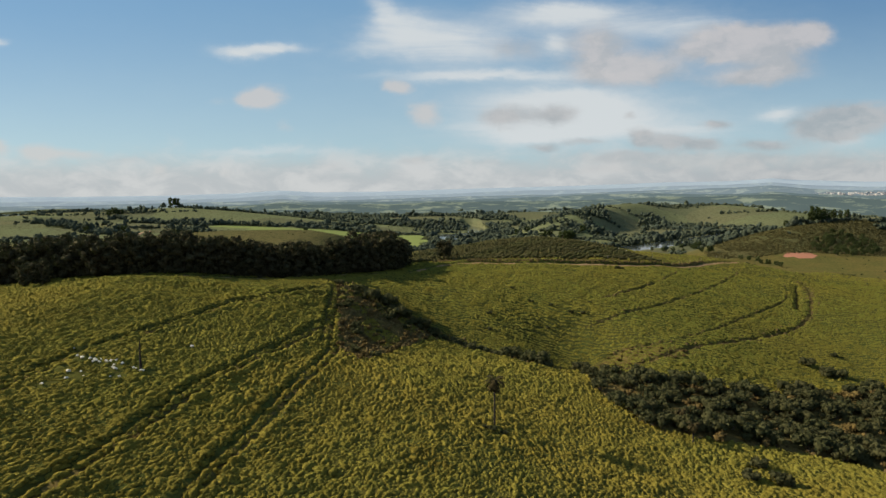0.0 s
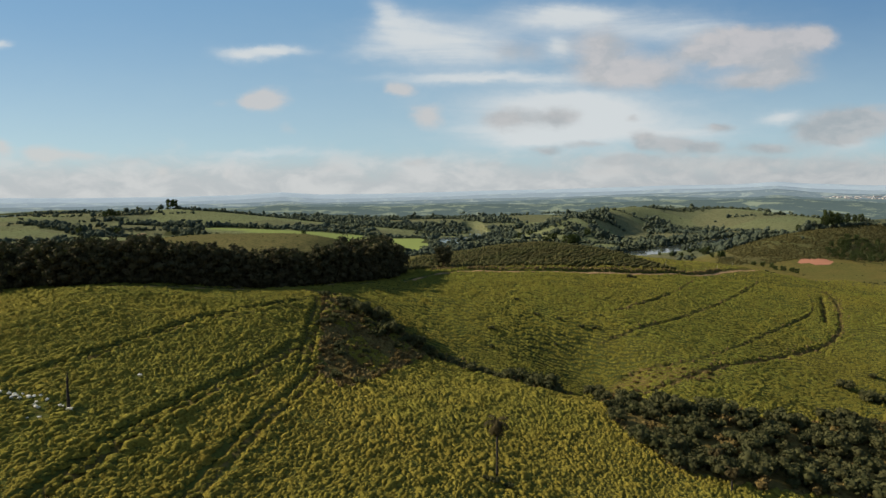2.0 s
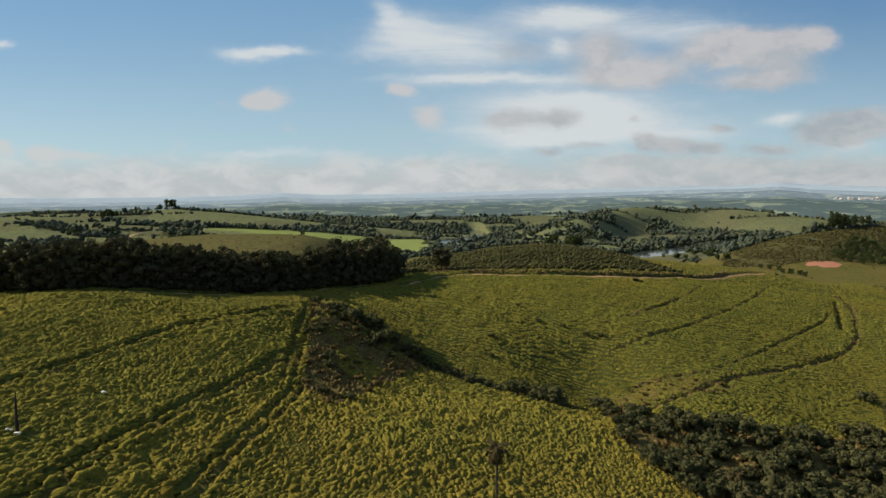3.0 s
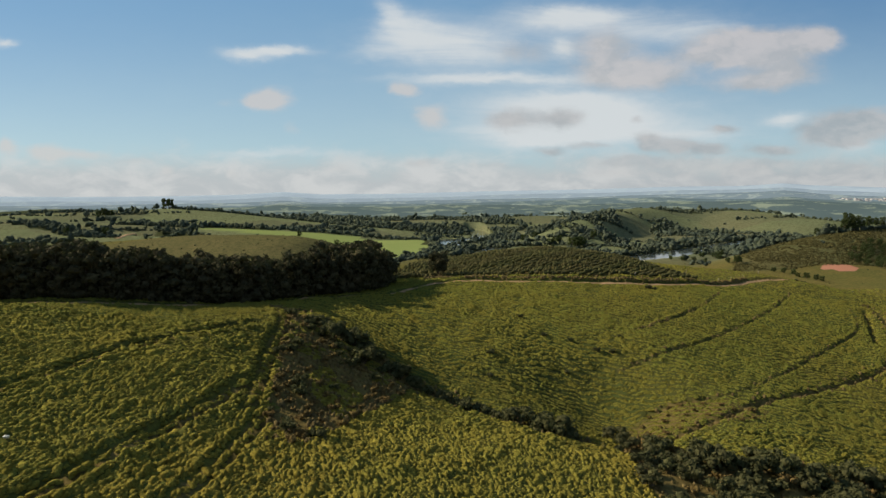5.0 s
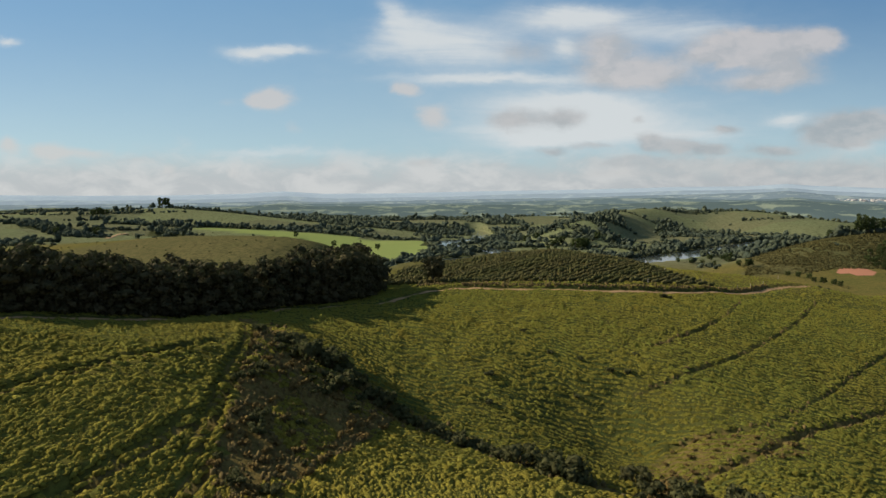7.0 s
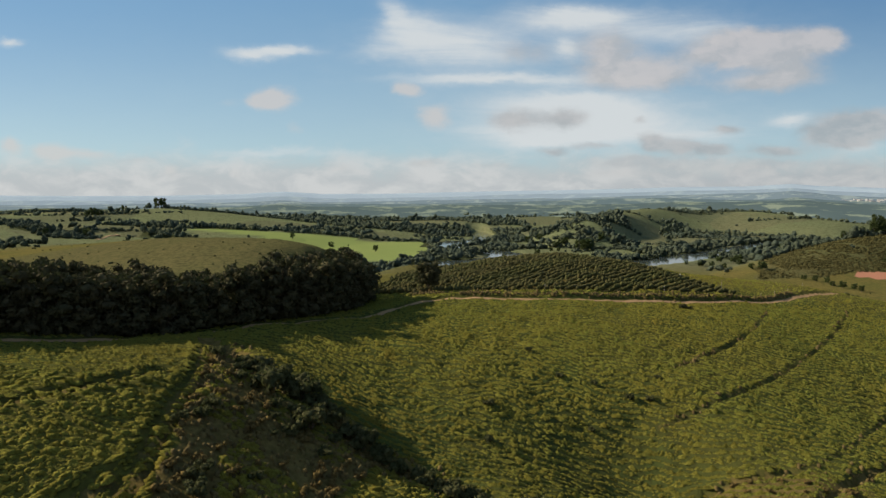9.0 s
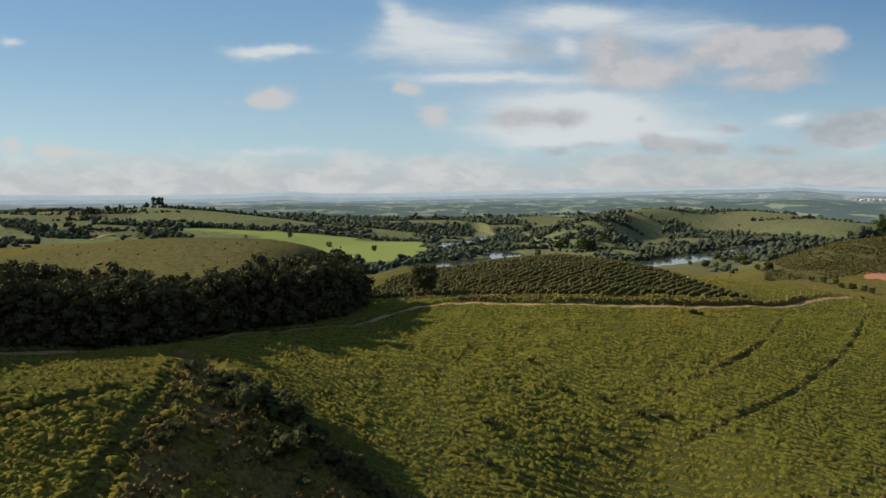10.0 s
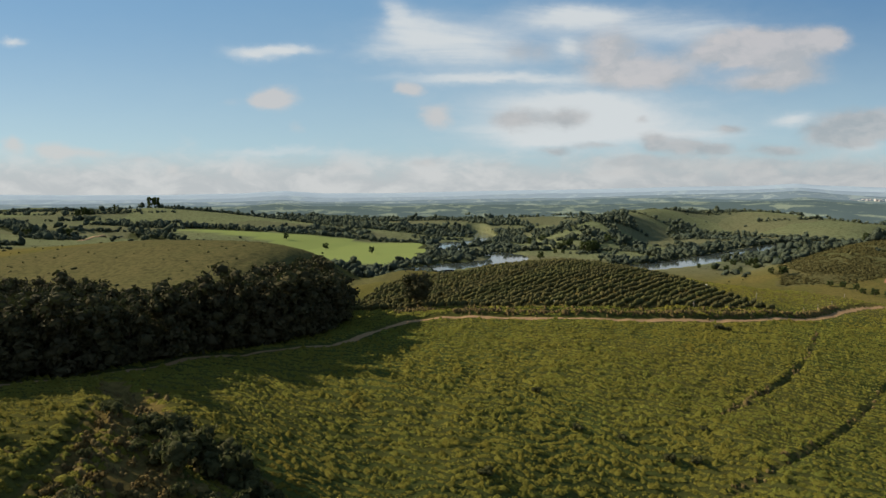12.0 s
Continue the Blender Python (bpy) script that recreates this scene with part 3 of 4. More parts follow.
def leaf_cloud(rng, centres, radii, per, size, flat=0.8):
    """Leaf sprays scattered over the shells of clumps; quads, each an island."""
    C, R = np.repeat(np.array(centres), per, 0), np.repeat(np.array(radii), per)
    n = len(C)
    out = rng.normal(size=(n, 3))
    out[:, 2] = out[:, 2] * 0.9 + 0.15
    out /= np.linalg.norm(out, axis=1)[:, None]
    pos = C + out * (R * rng.uniform(0.55, 1.08, n))[:, None] * np.array([1, 1, flat])
    nrm = out + rng.normal(size=(n, 3)) * 0.55
    nrm /= np.linalg.norm(nrm, axis=1)[:, None]
    ref = rng.normal(size=(n, 3))
    a = np.cross(nrm, ref)
    a /= np.linalg.norm(a, axis=1)[:, None]
    b = np.cross(nrm, a)
    s = size * rng.uniform(0.6, 1.35, n)[:, None]
    lift = nrm * s * 0.25
    V = np.stack([pos + a * s, pos + b * s * 0.62 + lift, pos - a * s, pos - b * s * 0.62 + lift], 1).reshape(-1, 3)
    return V, np.arange(4 * n).reshape(n, 4)


def blob_template():
    bm = bmesh.new()
    bmesh.ops.create_icosphere(bm, subdivisions=1, radius=1.0)
    V = np.array([v.co[:] for v in bm.verts])
    F = np.array([[v.index for v in f.verts] for f in bm.faces])
    bm.free()
    return V, F


BLOB_V, BLOB_F = blob_template()


def blobs(rng, P, S, rough=0.22, template=None, turn=None):
    """Rough clumps at P with half sizes S; triangles, each an island."""
    TV, TF = template or (BLOB_V, BLOB_F)
    n, k = len(P), len(TV)
    a = rng.uniform(0, 2 * np.pi, n) if turn is None else turn
    T = TV[None] * (1 + rng.normal(size=(n, k, 1)) * rough)
    c, s = np.cos(a)[:, None], np.sin(a)[:, None]
    X, Y, Z = T[..., 0] * S[:, None, 0], T[..., 1] * S[:, None, 1], T[..., 2] * S[:, None, 2]
    V = np.stack([X * c - Y * s, X * s + Y * c, Z], -1) + P[:, None]
    F = TF[None] + (np.arange(n) * k)[:, None, None]
    return V.reshape(-1, 3), F.reshape(-1, 3)


# ---------------------------------------------------------------- ground, water, far ridges
def spaced(lo, hi, fine, end_lo, end_hi, grow=1.035):
    core = list(np.arange(lo, hi + 1e-6, fine))
    a, s = [], fine
    while (a[-1] if a else hi) < end_hi:
        s *= grow
        a.append((a[-1] if a else hi) + s)
    b, s = [], fine
    while (b[-1] if b else lo) > end_lo:
        s *= grow
        b.append((b[-1] if b else lo) - s)
    return np.array(b[::-1] + core + a)


def build_ground():
    xs = spaced(-100, 165, 1.0, -4300, 4300, 1.042)
    ys = spaced(80, 345, 1.0, -900, 4700, 1.036)
    X, Y = np.meshgrid(xs, ys)
    x, y = X.ravel(), Y.ravel()
    z = surface(x, y)
    nx, ny = len(xs), len(ys)
    i = np.arange(nx * ny).reshape(ny, nx)
    F = np.stack([i[:-1, :-1], i[:-1, 1:], i[1:, 1:], i[1:, :-1]], -1).reshape(-1, 4)
    me = fast_mesh("ground", np.stack([x, y, z], -1), F, M_GROUND)
    one = np.ones(len(x), np.float32)
    dr, sr = along(x, y, ROAD)
    du, _ = along(x, y, UPPER)
    road = np.maximum(step(dr, 1.7, 0.7), 0.62 * step(du, 1.8, 0.7))
    scars = 0 * x
    for line in (WASH, GASH):
        d, _ = along(x, y, line)
        scars = np.maximum(scars, 0.7 * step(d, 2.0, 0.7))
    scrub = inside(x + 2.5 * vnoise(x / 5, y / 5, 51), y + 2.5 * vnoise(x / 5, y / 5, 52), SCRUB) * 0.85
    scrub = np.maximum(scrub, inside(x + 4 * vnoise(x / 8, y / 8, 53), y + 4 * vnoise(x / 8, y / 8, 54), VALLEY) * 0.8)
    dg, _ = along(x, y, GULLY)
    scrub = np.maximum(scrub, 0.75 * step(dg, 5, 2.5) * (y > 120))
    dv, _ = along(x, y, [(54, 214), (70, 223), (88, 222)])
    scrub = np.maximum(scrub, 0.7 * step(dv, 9, 3))
    for line in TRACKS:
        d, _ = along(x, y, line)
        scrub = np.maximum(scrub, 0.66 * step(d, 2.0, 1.0))
    for line in CONTOURS:
        d, _ = along(x, y, line)
        scrub = np.maximum(scrub, 0.45 * step(d, 1.6, 0.6))
    scrub = np.maximum(np.maximum(scrub, scars), inside(x, y, COFFEE) * 0.62)
    meadow = inside(x, y, MEADOW) * 1.0
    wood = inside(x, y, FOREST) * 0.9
    red = inside(x + 5 * vnoise(x / 9, y / 9, 57), y, RED) * 1.0
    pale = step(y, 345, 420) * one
    heath_and_shade = np.maximum(step(np.hypot((x + 172) / 260, (y - 500) / 120), 1.0, 0.7) * step(x, 20, -60), inside(x + 9 * vnoise(x / 20, y / 20, 55), y + 9 * vnoise(x / 20, y / 20, 56), HILL_SHADE) * 1.0)
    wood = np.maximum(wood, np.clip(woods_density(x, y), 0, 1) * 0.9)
    for name, ch in (("cover", (road, scrub, meadow)), ("fields", (wood, red, pale, heath_and_shade))):
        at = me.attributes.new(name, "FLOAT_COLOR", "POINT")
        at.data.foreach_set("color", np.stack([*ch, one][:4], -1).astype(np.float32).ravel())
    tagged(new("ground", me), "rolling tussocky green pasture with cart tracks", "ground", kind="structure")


# woods away from the pasture: lines (points, half width) and their density
WOOD_LINES = [
    ([(-731, 1133), (-548, 947), (-464, 875)], 22, 1.0),
    ([(-560, 1128), (-443, 1113), (-296, 1137), (-232, 1215), (-150, 1190)], 24, 1.0),
    ([(-1400, 1950), (-930, 1760), (-760, 1700), (-561, 1690), (-441, 1660)], 70, 1.0),
    ([(-560, 1520), (-462, 1549), (-272, 1450), (-166, 1360), (-32, 1290), (60, 1280)], 75, 0.9),
    ([(-300, 1680), (-123, 1600), (9, 1678), (120, 1500)], 70, 0.6),
    ([(96, 1067), (139, 1072), (183, 1076), (216, 1036), (190, 930), (176, 905)], 12, 0.45),
    ([(183, 1090), (247, 1132), (300, 1190), (340, 1400)], 17, 0.75),
    ([(247, 1132), (256, 1031), (252, 900), (270, 868)], 13, 0.9),
    ([(196, 800), (231, 815), (262, 822), (300, 905), (365, 997), (430, 1060), (528, 1100), (640, 1150)], 27, 1.0),
    ([(340, 820), (396, 900), (452, 942), (507, 940), (600, 990), (800, 1100)], 27, 0.85),
    ([(370, 880), (450, 975), (540, 1100), (620, 1200)], 30, 0.9),
    ([(500, 1180), (430, 1240), (470, 1330)], 40, 0.7),
    ([(-420, 985), (-250, 870), (-130, 775), (-70, 730), (-30, 745), (-34, 800), (-14, 860)], 12, 1.0),
    ([(-100, 700), (-60, 672), (0, 680), (60, 668)], 10, 0.8),
    ([(-420, 1140), (-200, 1125), (-60, 1100), (-20, 1080), (-22, 980)], 16, 1.0),
    ([(50, 900), (70, 960), (66, 1040), (110, 1140)], 26, 0.8),
    ([(560, 1560), (700, 1640), (900, 1700), (1300, 1800)], 50, 0.7),
    ([(-460, 500), (-330, 440), (-262, 390), (-236, 330)], 30, 1.0),
    ([(-30, 760), (-10, 800), (20, 830), (30, 880)], 18, 1.0),
    ([(-20, 900), (0, 930), (30, 900)], 16, 1.0),
    ([(489, 1328), (560, 1300), (600, 1260)], 20, 0.6),
]


def woods_density(x, y):
    d = np.zeros(np.shape(x))
    wob = 10 * vnoise(x / 25, y / 25, 61)
    for pts, half, amp in WOOD_LINES:
        q, _ = along(x, y, pts)
        d = np.maximum(d, amp * step(q + wob, half * 1.15, half * 0.75))
    far = step(y, 1500, 1900) * (vnoise(x / 190, y / 120, 63) + 0.5 * vnoise(x / 70, y / 60, 64) > 0.08)
    d = np.maximum(d, far * 0.9)
    r, _ = along(x, y, RIVER)
    r2, _ = along(x, y, BRANCH)
    return np.where(np.minimum(r, r2 + 6) < 21, 0, d)


def build_water():
    for line, half in ((RIVER, 36), (BRANCH, 30)):
        V, F = [], []
        for i, p in enumerate(line):
            a, b = np.array(line[max(i - 1, 0)]), np.array(line[min(i + 1, len(line) - 1)])
            t = (b - a) / np.linalg.norm(b - a)
            for k in (-1, -0.33, 0.33, 1):
                V.append((p[0] - t[1] * half * k, p[1] + t[0] * half * k, WATER_Z + (0.0 if line is RIVER else -0.02)))
            if i:
                for k in range(3):
                    F.append(((i - 1) * 4 + k, (i - 1) * 4 + k + 1, i * 4 + k + 1, i * 4 + k))
        tagged(new("water", fast_mesh("water", V, F, M_WATER)), "calm grey-blue river between wooded banks", "water", kind="structure")


def build_ridges():
    """Ridges beyond the valley, each painted paler, with glow, for the haze over it."""
    skyline = ((-1.2, 72), (-0.625, 72), (-0.53, 70), (-0.42, 74), (-0.32, 84), (-0.26, 102), (-0.2, 88), (-0.085, 91), (0.096, 110), (0.184, 116), (0.35, 134), (0.43, 135), (0.463, 141), (0.49, 149), (0.525, 135), (0.606, 117), (1.2, 100))
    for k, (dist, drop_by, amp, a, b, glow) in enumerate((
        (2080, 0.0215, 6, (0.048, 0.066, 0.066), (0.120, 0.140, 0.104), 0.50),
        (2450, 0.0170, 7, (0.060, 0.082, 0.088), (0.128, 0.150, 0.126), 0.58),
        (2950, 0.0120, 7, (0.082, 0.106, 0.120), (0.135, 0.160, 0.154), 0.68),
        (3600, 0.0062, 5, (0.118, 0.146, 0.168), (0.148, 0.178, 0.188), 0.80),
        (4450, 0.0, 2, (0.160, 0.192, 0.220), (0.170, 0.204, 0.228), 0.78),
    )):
        q = np.radians(np.linspace(-62, 62, 620))
        line = np.interp(q, [p[0] for p in skyline], [p[1] for p in skyline])
        # the same rise over the eye's level as the skyline, less a step for each nearer ridge
        h = 57 + dist * ((line - 57) / 4450 - drop_by) + amp * fbm(q * 7 + k * 7, q * 0 + k, 5, 71 + k) * 0.7
        V, F = [], []
        rows = ((-420, -0.5), (-300, 0.25), (-190, 0.55), (-80, 0.86), (0, 1.0), (140, 0.4))
        for i, (g, hh) in enumerate(zip(q, h)):
            for r, f in rows:
                w = 20 * math.sin(g * 90 + r)
                V.append(((dist + r + w) * math.sin(g), (dist + r + w) * math.cos(g), hh * f))
            if i:
                n = len(rows)
                for j in range(n - 1):
                    F.append(((i - 1) * n + j, i * n + j, i * n + j + 1, (i - 1) * n + j + 1))
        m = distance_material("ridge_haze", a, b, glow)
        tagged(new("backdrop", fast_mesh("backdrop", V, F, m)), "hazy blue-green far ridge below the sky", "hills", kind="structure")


def build_farm_track():
    """Bare earth track on the pasture beyond the brown hill."""
    V, F = [], []
    for i, p in enumerate(FARM_TRACK):
        a, b = np.array(FARM_TRACK[max(i - 1, 0)]), np.array(FARM_TRACK[min(i + 1, len(FARM_TRACK) - 1)])
        t = (b - a) / np.linalg.norm(b - a)
        w = 2.6 + 0.5 * math.sin(i * 1.7)
        for k, up in ((-1, -0.6), (-0.8, 0.45), (0.8, 0.45), (1, -0.6)):
            x, y = p[0] - t[1] * w * k, p[1] + t[0] * w * k
            V.append((x, y, float(land(np.array([x]), np.array([y]))[0]) + up))
        if i:
            F += [((i - 1) * 4 + k, (i - 1) * 4 + k + 1, i * 4 + k + 1, i * 4 + k) for k in range(3)]
    m = principled("bare_earth", lambda nd: patches(nd, (0.36, 0.22, 0.11), (0.30, 0.19, 0.10), (0.22, 0.14, 0.08), 0.05, 0.5), 0.95, None, 0.1)
    tagged(new("road", fast_mesh("road", V, F, m)), "pale bare earth track across a far pasture", "track", kind="structure")


build_ground()
build_farm_track()
build_water()
build_ridges()

# ---------------------------------------------------------------- plants
rng = np.random.default_rng(4)


def build_tree(name, label, high, wide, clumps, per, leaf, material, bark=M_BARK, base=0.3, category="tree", trunk_r=0.24):
    """One tree at the origin: tapered trunk with limbs, and a crown of leaf clumps."""
    root = new(name)
    tagged(root, label, category)
    lean = rng.normal(size=2) * 0.25
    pts = [(lean[0] * k * k, lean[1] * k * k, high * 0.72 * k - 0.3) for k in (0, 0.25, 0.5, 0.75, 1)]
    tubes = [tube(pts, [trunk_r * s for s in (1.25, 1, 0.8, 0.55, 0.3)])]
    C, R = [], []
    for i in range(clumps):
        a = i * 2.4 + rng.uniform(-0.4, 0.4)
        k = (i + 0.5) / clumps
        zc = high * (base + (0.93 - base) * k)
        out = wide * (0.25 + 0.55 * math.sin(math.pi * min(0.75, 0.25 + 0.6 * (1 - k)))) * rng.uniform(0.6, 1.05)
        C.append((math.cos(a) * out, math.sin(a) * out, zc))
        R.append(wide * rng.uniform(0.30, 0.46))
        if i % 2 == 0:
            m = zc * 0.55
            tubes.append(tube([(lean[0] * 0.3, lean[1] * 0.3, m), (C[-1][0] * 0.5, C[-1][1] * 0.5, m + (zc - m) * 0.6), C[-1]], [trunk_r * 0.5, trunk_r * 0.3, trunk_r * 0.12], 5))
    part("trunk", fast_mesh("trunk", *merge(tubes), bark), root)
    V, F = leaf_cloud(rng, C, R, per, leaf)
    core, cf = blobs(rng, np.array(C), np.array(R)[:, None] * np.array([[0.6, 0.6, 0.5]]), 0.25)
    part("crown", fast_mesh("crown", V, F, material, False), root)
    part("inner_foliage", fast_mesh("inner_foliage", core, cf, material), root)
    return root


def build_bush(name, label, high, wide, clumps, per, leaf, material, category="bush"):
    root = new(name)
    tagged(root, label, category)
    C, R, tubes = [], [], []
    for i in range(clumps):
        a, d = rng.uniform(0, 6.28), wide * 0.5 * math.sqrt(rng.uniform(0, 1))
        C.append((math.cos(a) * d, math.sin(a) * d, high * rng.uniform(0.3, 0.75)))
        R.append(wide * rng.uniform(0.22, 0.34))
        tubes.append(tube([(0, 0, -0.3), (C[-1][0] * 0.5, C[-1][1] * 0.5, C[-1][2] * 0.6), C[-1]], [0.07, 0.05, 0.02], 5))
    part("woody_base", fast_mesh("woody_base", *merge(tubes), M_BARK), root)
    core, cf = blobs(rng, np.array(C), np.array(R)[:, None] * np.array([[0.7, 0.7, 0.65]]), 0.2)
    part("inner_foliage", fast_mesh("inner_foliage", core, cf, material), root)
    V, F = leaf_cloud(rng, C, R, per, leaf)
    part("foliage", fast_mesh("foliage", V, F, material, False), root)
    return root


def place(kinds, x, y, scale, sink=0.1, group=""):
    ob = kinds[int(rng.integers(len(kinds)))]
    m = Matrix.Translation((x, y, height(x, y) - sink)) @ Matrix.Rotation(rng.uniform(0, 6.28), 4, "Z")
    c = copy_thing(ob, m)
    c.scale = (scale * rng.uniform(0.9, 1.12), scale * rng.uniform(0.9, 1.12), scale * rng.uniform(0.9, 1.1))
    if group:
        tagged(c, group=group)
    return c


def scatter(poly, gap, tries=4000):
    """Points in a polygon, no two nearer than the gap."""
    xs, ys = [p[0] for p in poly], [p[1] for p in poly]
    pts = []
    x, y = rng.uniform(min(xs), max(xs), tries), rng.uniform(min(ys), max(ys), tries)
    k = inside(x, y, poly)
    for a, b in zip(x[k], y[k]):
        if all((a - c) ** 2 + (b - d) ** 2 > gap * gap for c, d in pts):
            pts.append((a, b))
    return pts


def drop(kinds):
    """Removes the patterns that were only copied from."""
    for ob in kinds:
        for o in (*ob.children_recursive, ob):
            bpy.data.objects.remove(o)


# forest belt beside the road
forest_kinds = [build_tree("forest_tree", "dark dense broadleaf tree in the wood beside the road", rng.uniform(13.5, 16.5), rng.uniform(4.8, 6.0), 22, 52, 0.56, M_FOREST, base=0.07) for _ in range(5)]
for x, y in scatter(FOREST, 6.6, 3000):
    place(forest_kinds, x, y, rng.uniform(0.74, 1.02) + 0.20 * math.exp(-((x + 34) / 13) ** 2), group="trees of the wood")
for p, q in zip(FOREST[1:12], FOREST[2:13]):
    n = max(1, round(math.hypot(q[0] - p[0], q[1] - p[1]) / 5.0))
    for k in range(n):
        t = (k + rng.uniform(0.1, 0.9)) / n
        place(forest_kinds, p[0] + (q[0] - p[0]) * t - 0.5, p[1] + (q[1] - p[1]) * t + 1.0, rng.uniform(0.90, 1.12), group="trees of the wood")
for x, y, s in ((-148, 216, 0.62), (-145, 219, 0.55), (-166, 262, 1.1), (-112, 252, 1.3), (-30, 300, 1.12), (-34, 306, 1.2)):
    place(forest_kinds, x, y, s, group="trees of the wood")
drop(forest_kinds)

# single trees on the pastures beyond
tree_kinds = [build_tree("field_tree", "dark green round-crowned tree standing in open pasture", 9.5, 4.0, 12, 90, 0.42, M_TREE, base=0.26) for _ in range(3)]
lone = build_tree("field_tree", "dense dark round tree beside the coffee field", 11.5, 4.8, 30, 70, 0.40, M_FOREST, base=0.28, trunk_r=0.35)
lone.location = (0.5, 335.5, height(0.5, 335.5) - 0.1)
FIELD_TREES = (
    (-712, 1330, 1.9), (-704, 1336, 1.6), (-722, 1326, 1.5), (-687, 1396, 1.5), (-696, 1390, 1.2), (-652, 1480, 2.7), (-644, 1484, 2.2), (-534, 915, 1.0), (-484, 905, 1.1), (-470, 900, 1.3), (-160, 960, 1.0), (-90, 900, 0.9), (-230, 1020, 1.0),
    (112, 836, 1.0), (140, 905, 0.7), (150, 908, 0.7), (186, 917, 1.7), (193, 924, 1.6), (181, 926, 1.5), (223, 979, 1.3), (152, 945, 1.1), (160, 948, 1.2), (167, 950, 1.2), (139, 1008, 1.2), (123, 1010, 1.2), (254, 742, 0.6), (263, 730, 0.6), (271, 720, 0.7), (280, 712, 0.6), (290, 702, 0.7), )
RIVER_TREES = (
    (283, 580, 0.5), (287, 572, 0.6), (290, 562, 0.55), (288, 552, 0.5), (289, 542, 0.6), (292, 534, 0.55), (291, 525, 0.5), (273, 626, 0.85), (277, 629, 0.7), (268, 633, 0.6),
    (300, 770, 0.8), (312, 762, 0.9), (322, 770, 1.0), (335, 752, 0.8), (345, 760, 1.0), (356, 748, 1.1), (330, 745, 0.7))
for x, y, s in FIELD_TREES + RIVER_TREES:
    place(tree_kinds, x, y, s)
tall_kinds = [build_tree("tall_tree", "tall slender dark tree on the crest of a hill", 16.0, 4.0, 16, 70, 0.50, M_TREE, base=0.24) for _ in range(2)]
for x, y, s in ((452, 752, 1.05), (458, 757, 1.3), (464, 753, 1.25), (469, 759, 1.1), (476, 760, 0.95), (487, 764, 1.0), (498, 768, 0.85), (443, 756, 0.7), (433, 752, 0.6), (421, 752, 0.65), (510, 774, 0.8)):
    place(tall_kinds, x, y, s, group="trees on the hill crest")
drop(tall_kinds)
for x, y in scatter([(403, 664), (372, 620), (390, 585), (446, 620), (482, 690), (451, 702)], 6.5, 700):
    place(tree_kinds, x, y, rng.uniform(0.4, 0.75), group="trees in the hollow of the hill")
drop(tree_kinds)


def build_woods():
    """Woods along the river and on the far slopes, too many to count."""
    n = 260000
    a, r = rng.uniform(-0.80, 0.80, n), 380 * (2050 / 380) ** rng.uniform(0, 1, n)
    x, y = r * np.sin(a), r * np.cos(a)
    dens = woods_density(x, y) * (0.72 + 0.5 * vnoise(x / 33, y / 33, 68))
    # hedgerows between the far fields
    for _ in range(44):
        hr, ha = 800 * 2.4 ** rng.uniform(), rng.uniform(-0.72, 0.72)
        hx, hy, q, half = hr * math.sin(ha), hr * math.cos(ha), rng.normal() * 0.5, rng.uniform(40, 130)
        c, w = math.cos(q) * half, math.sin(q) * half
        d, _ = along(x, y, [(hx - c, hy - w), (hx - 0.2 * c, hy + rng.normal() * 9), (hx + c, hy + w)])
        dens = np.maximum(dens, 0.75 * step(d, 7.0, 3.0))
    inner = inside(x, y, MEADOW) | inside(x, y, RED) | (y < 640)
    dens = np.maximum(dens, np.where(inner, 0, 0.0012))
    rd, _ = along(x, y, RIVER)
    rd2, _ = along(x, y, BRANCH)
    dens = np.where(inside(x, y, MEADOW) | (np.minimum(rd, rd2 + 6) < 24), 0, dens)
    keep = rng.uniform(0, 1, n) < dens
    x, y, r = x[keep], y[keep], r[keep]
    # thin out so that crowns stand some metres apart
    gap = 4.0 + r * 0.0022
    cell = (np.floor(x / gap) * 100003 + np.floor(y / gap)).astype(np.int64)
    _, idx = np.unique(cell, return_index=True)
    x, y, r = x[idx], y[idx], r[idx]
    z = land(x, y)
    n = len(x)
    size = np.clip(rng.lognormal(0.95, 0.34, n), 1.2, 5.6) * (1 + r / 6000)
    tall = rng.uniform(0.6, 1.2, n) * (0.75 + 0.5 * (vnoise(x / 40, y / 40, 67) > 0.2))
    P, S = [], []
    for k in range(2):
        off = rng.normal(size=(n, 2)) * size[:, None] * (0.5, 0.3)[k]
        P.append(np.stack([x + off[:, 0], y + off[:, 1], z + (0.65, 1.15)[k] * size * tall], -1))
        f = (0.86, 0.64)[k]
        S.append(np.stack([size * f, size * f, size * f * (0.6 + 0.35 * tall)], -1))
    P, S = np.concatenate(P), np.concatenate(S)
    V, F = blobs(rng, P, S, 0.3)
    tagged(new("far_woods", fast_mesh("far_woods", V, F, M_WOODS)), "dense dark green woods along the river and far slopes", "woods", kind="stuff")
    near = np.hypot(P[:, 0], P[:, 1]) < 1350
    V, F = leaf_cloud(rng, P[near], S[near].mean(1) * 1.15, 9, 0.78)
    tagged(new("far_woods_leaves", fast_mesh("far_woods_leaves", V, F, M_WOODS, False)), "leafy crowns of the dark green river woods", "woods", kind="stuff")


build_woods()


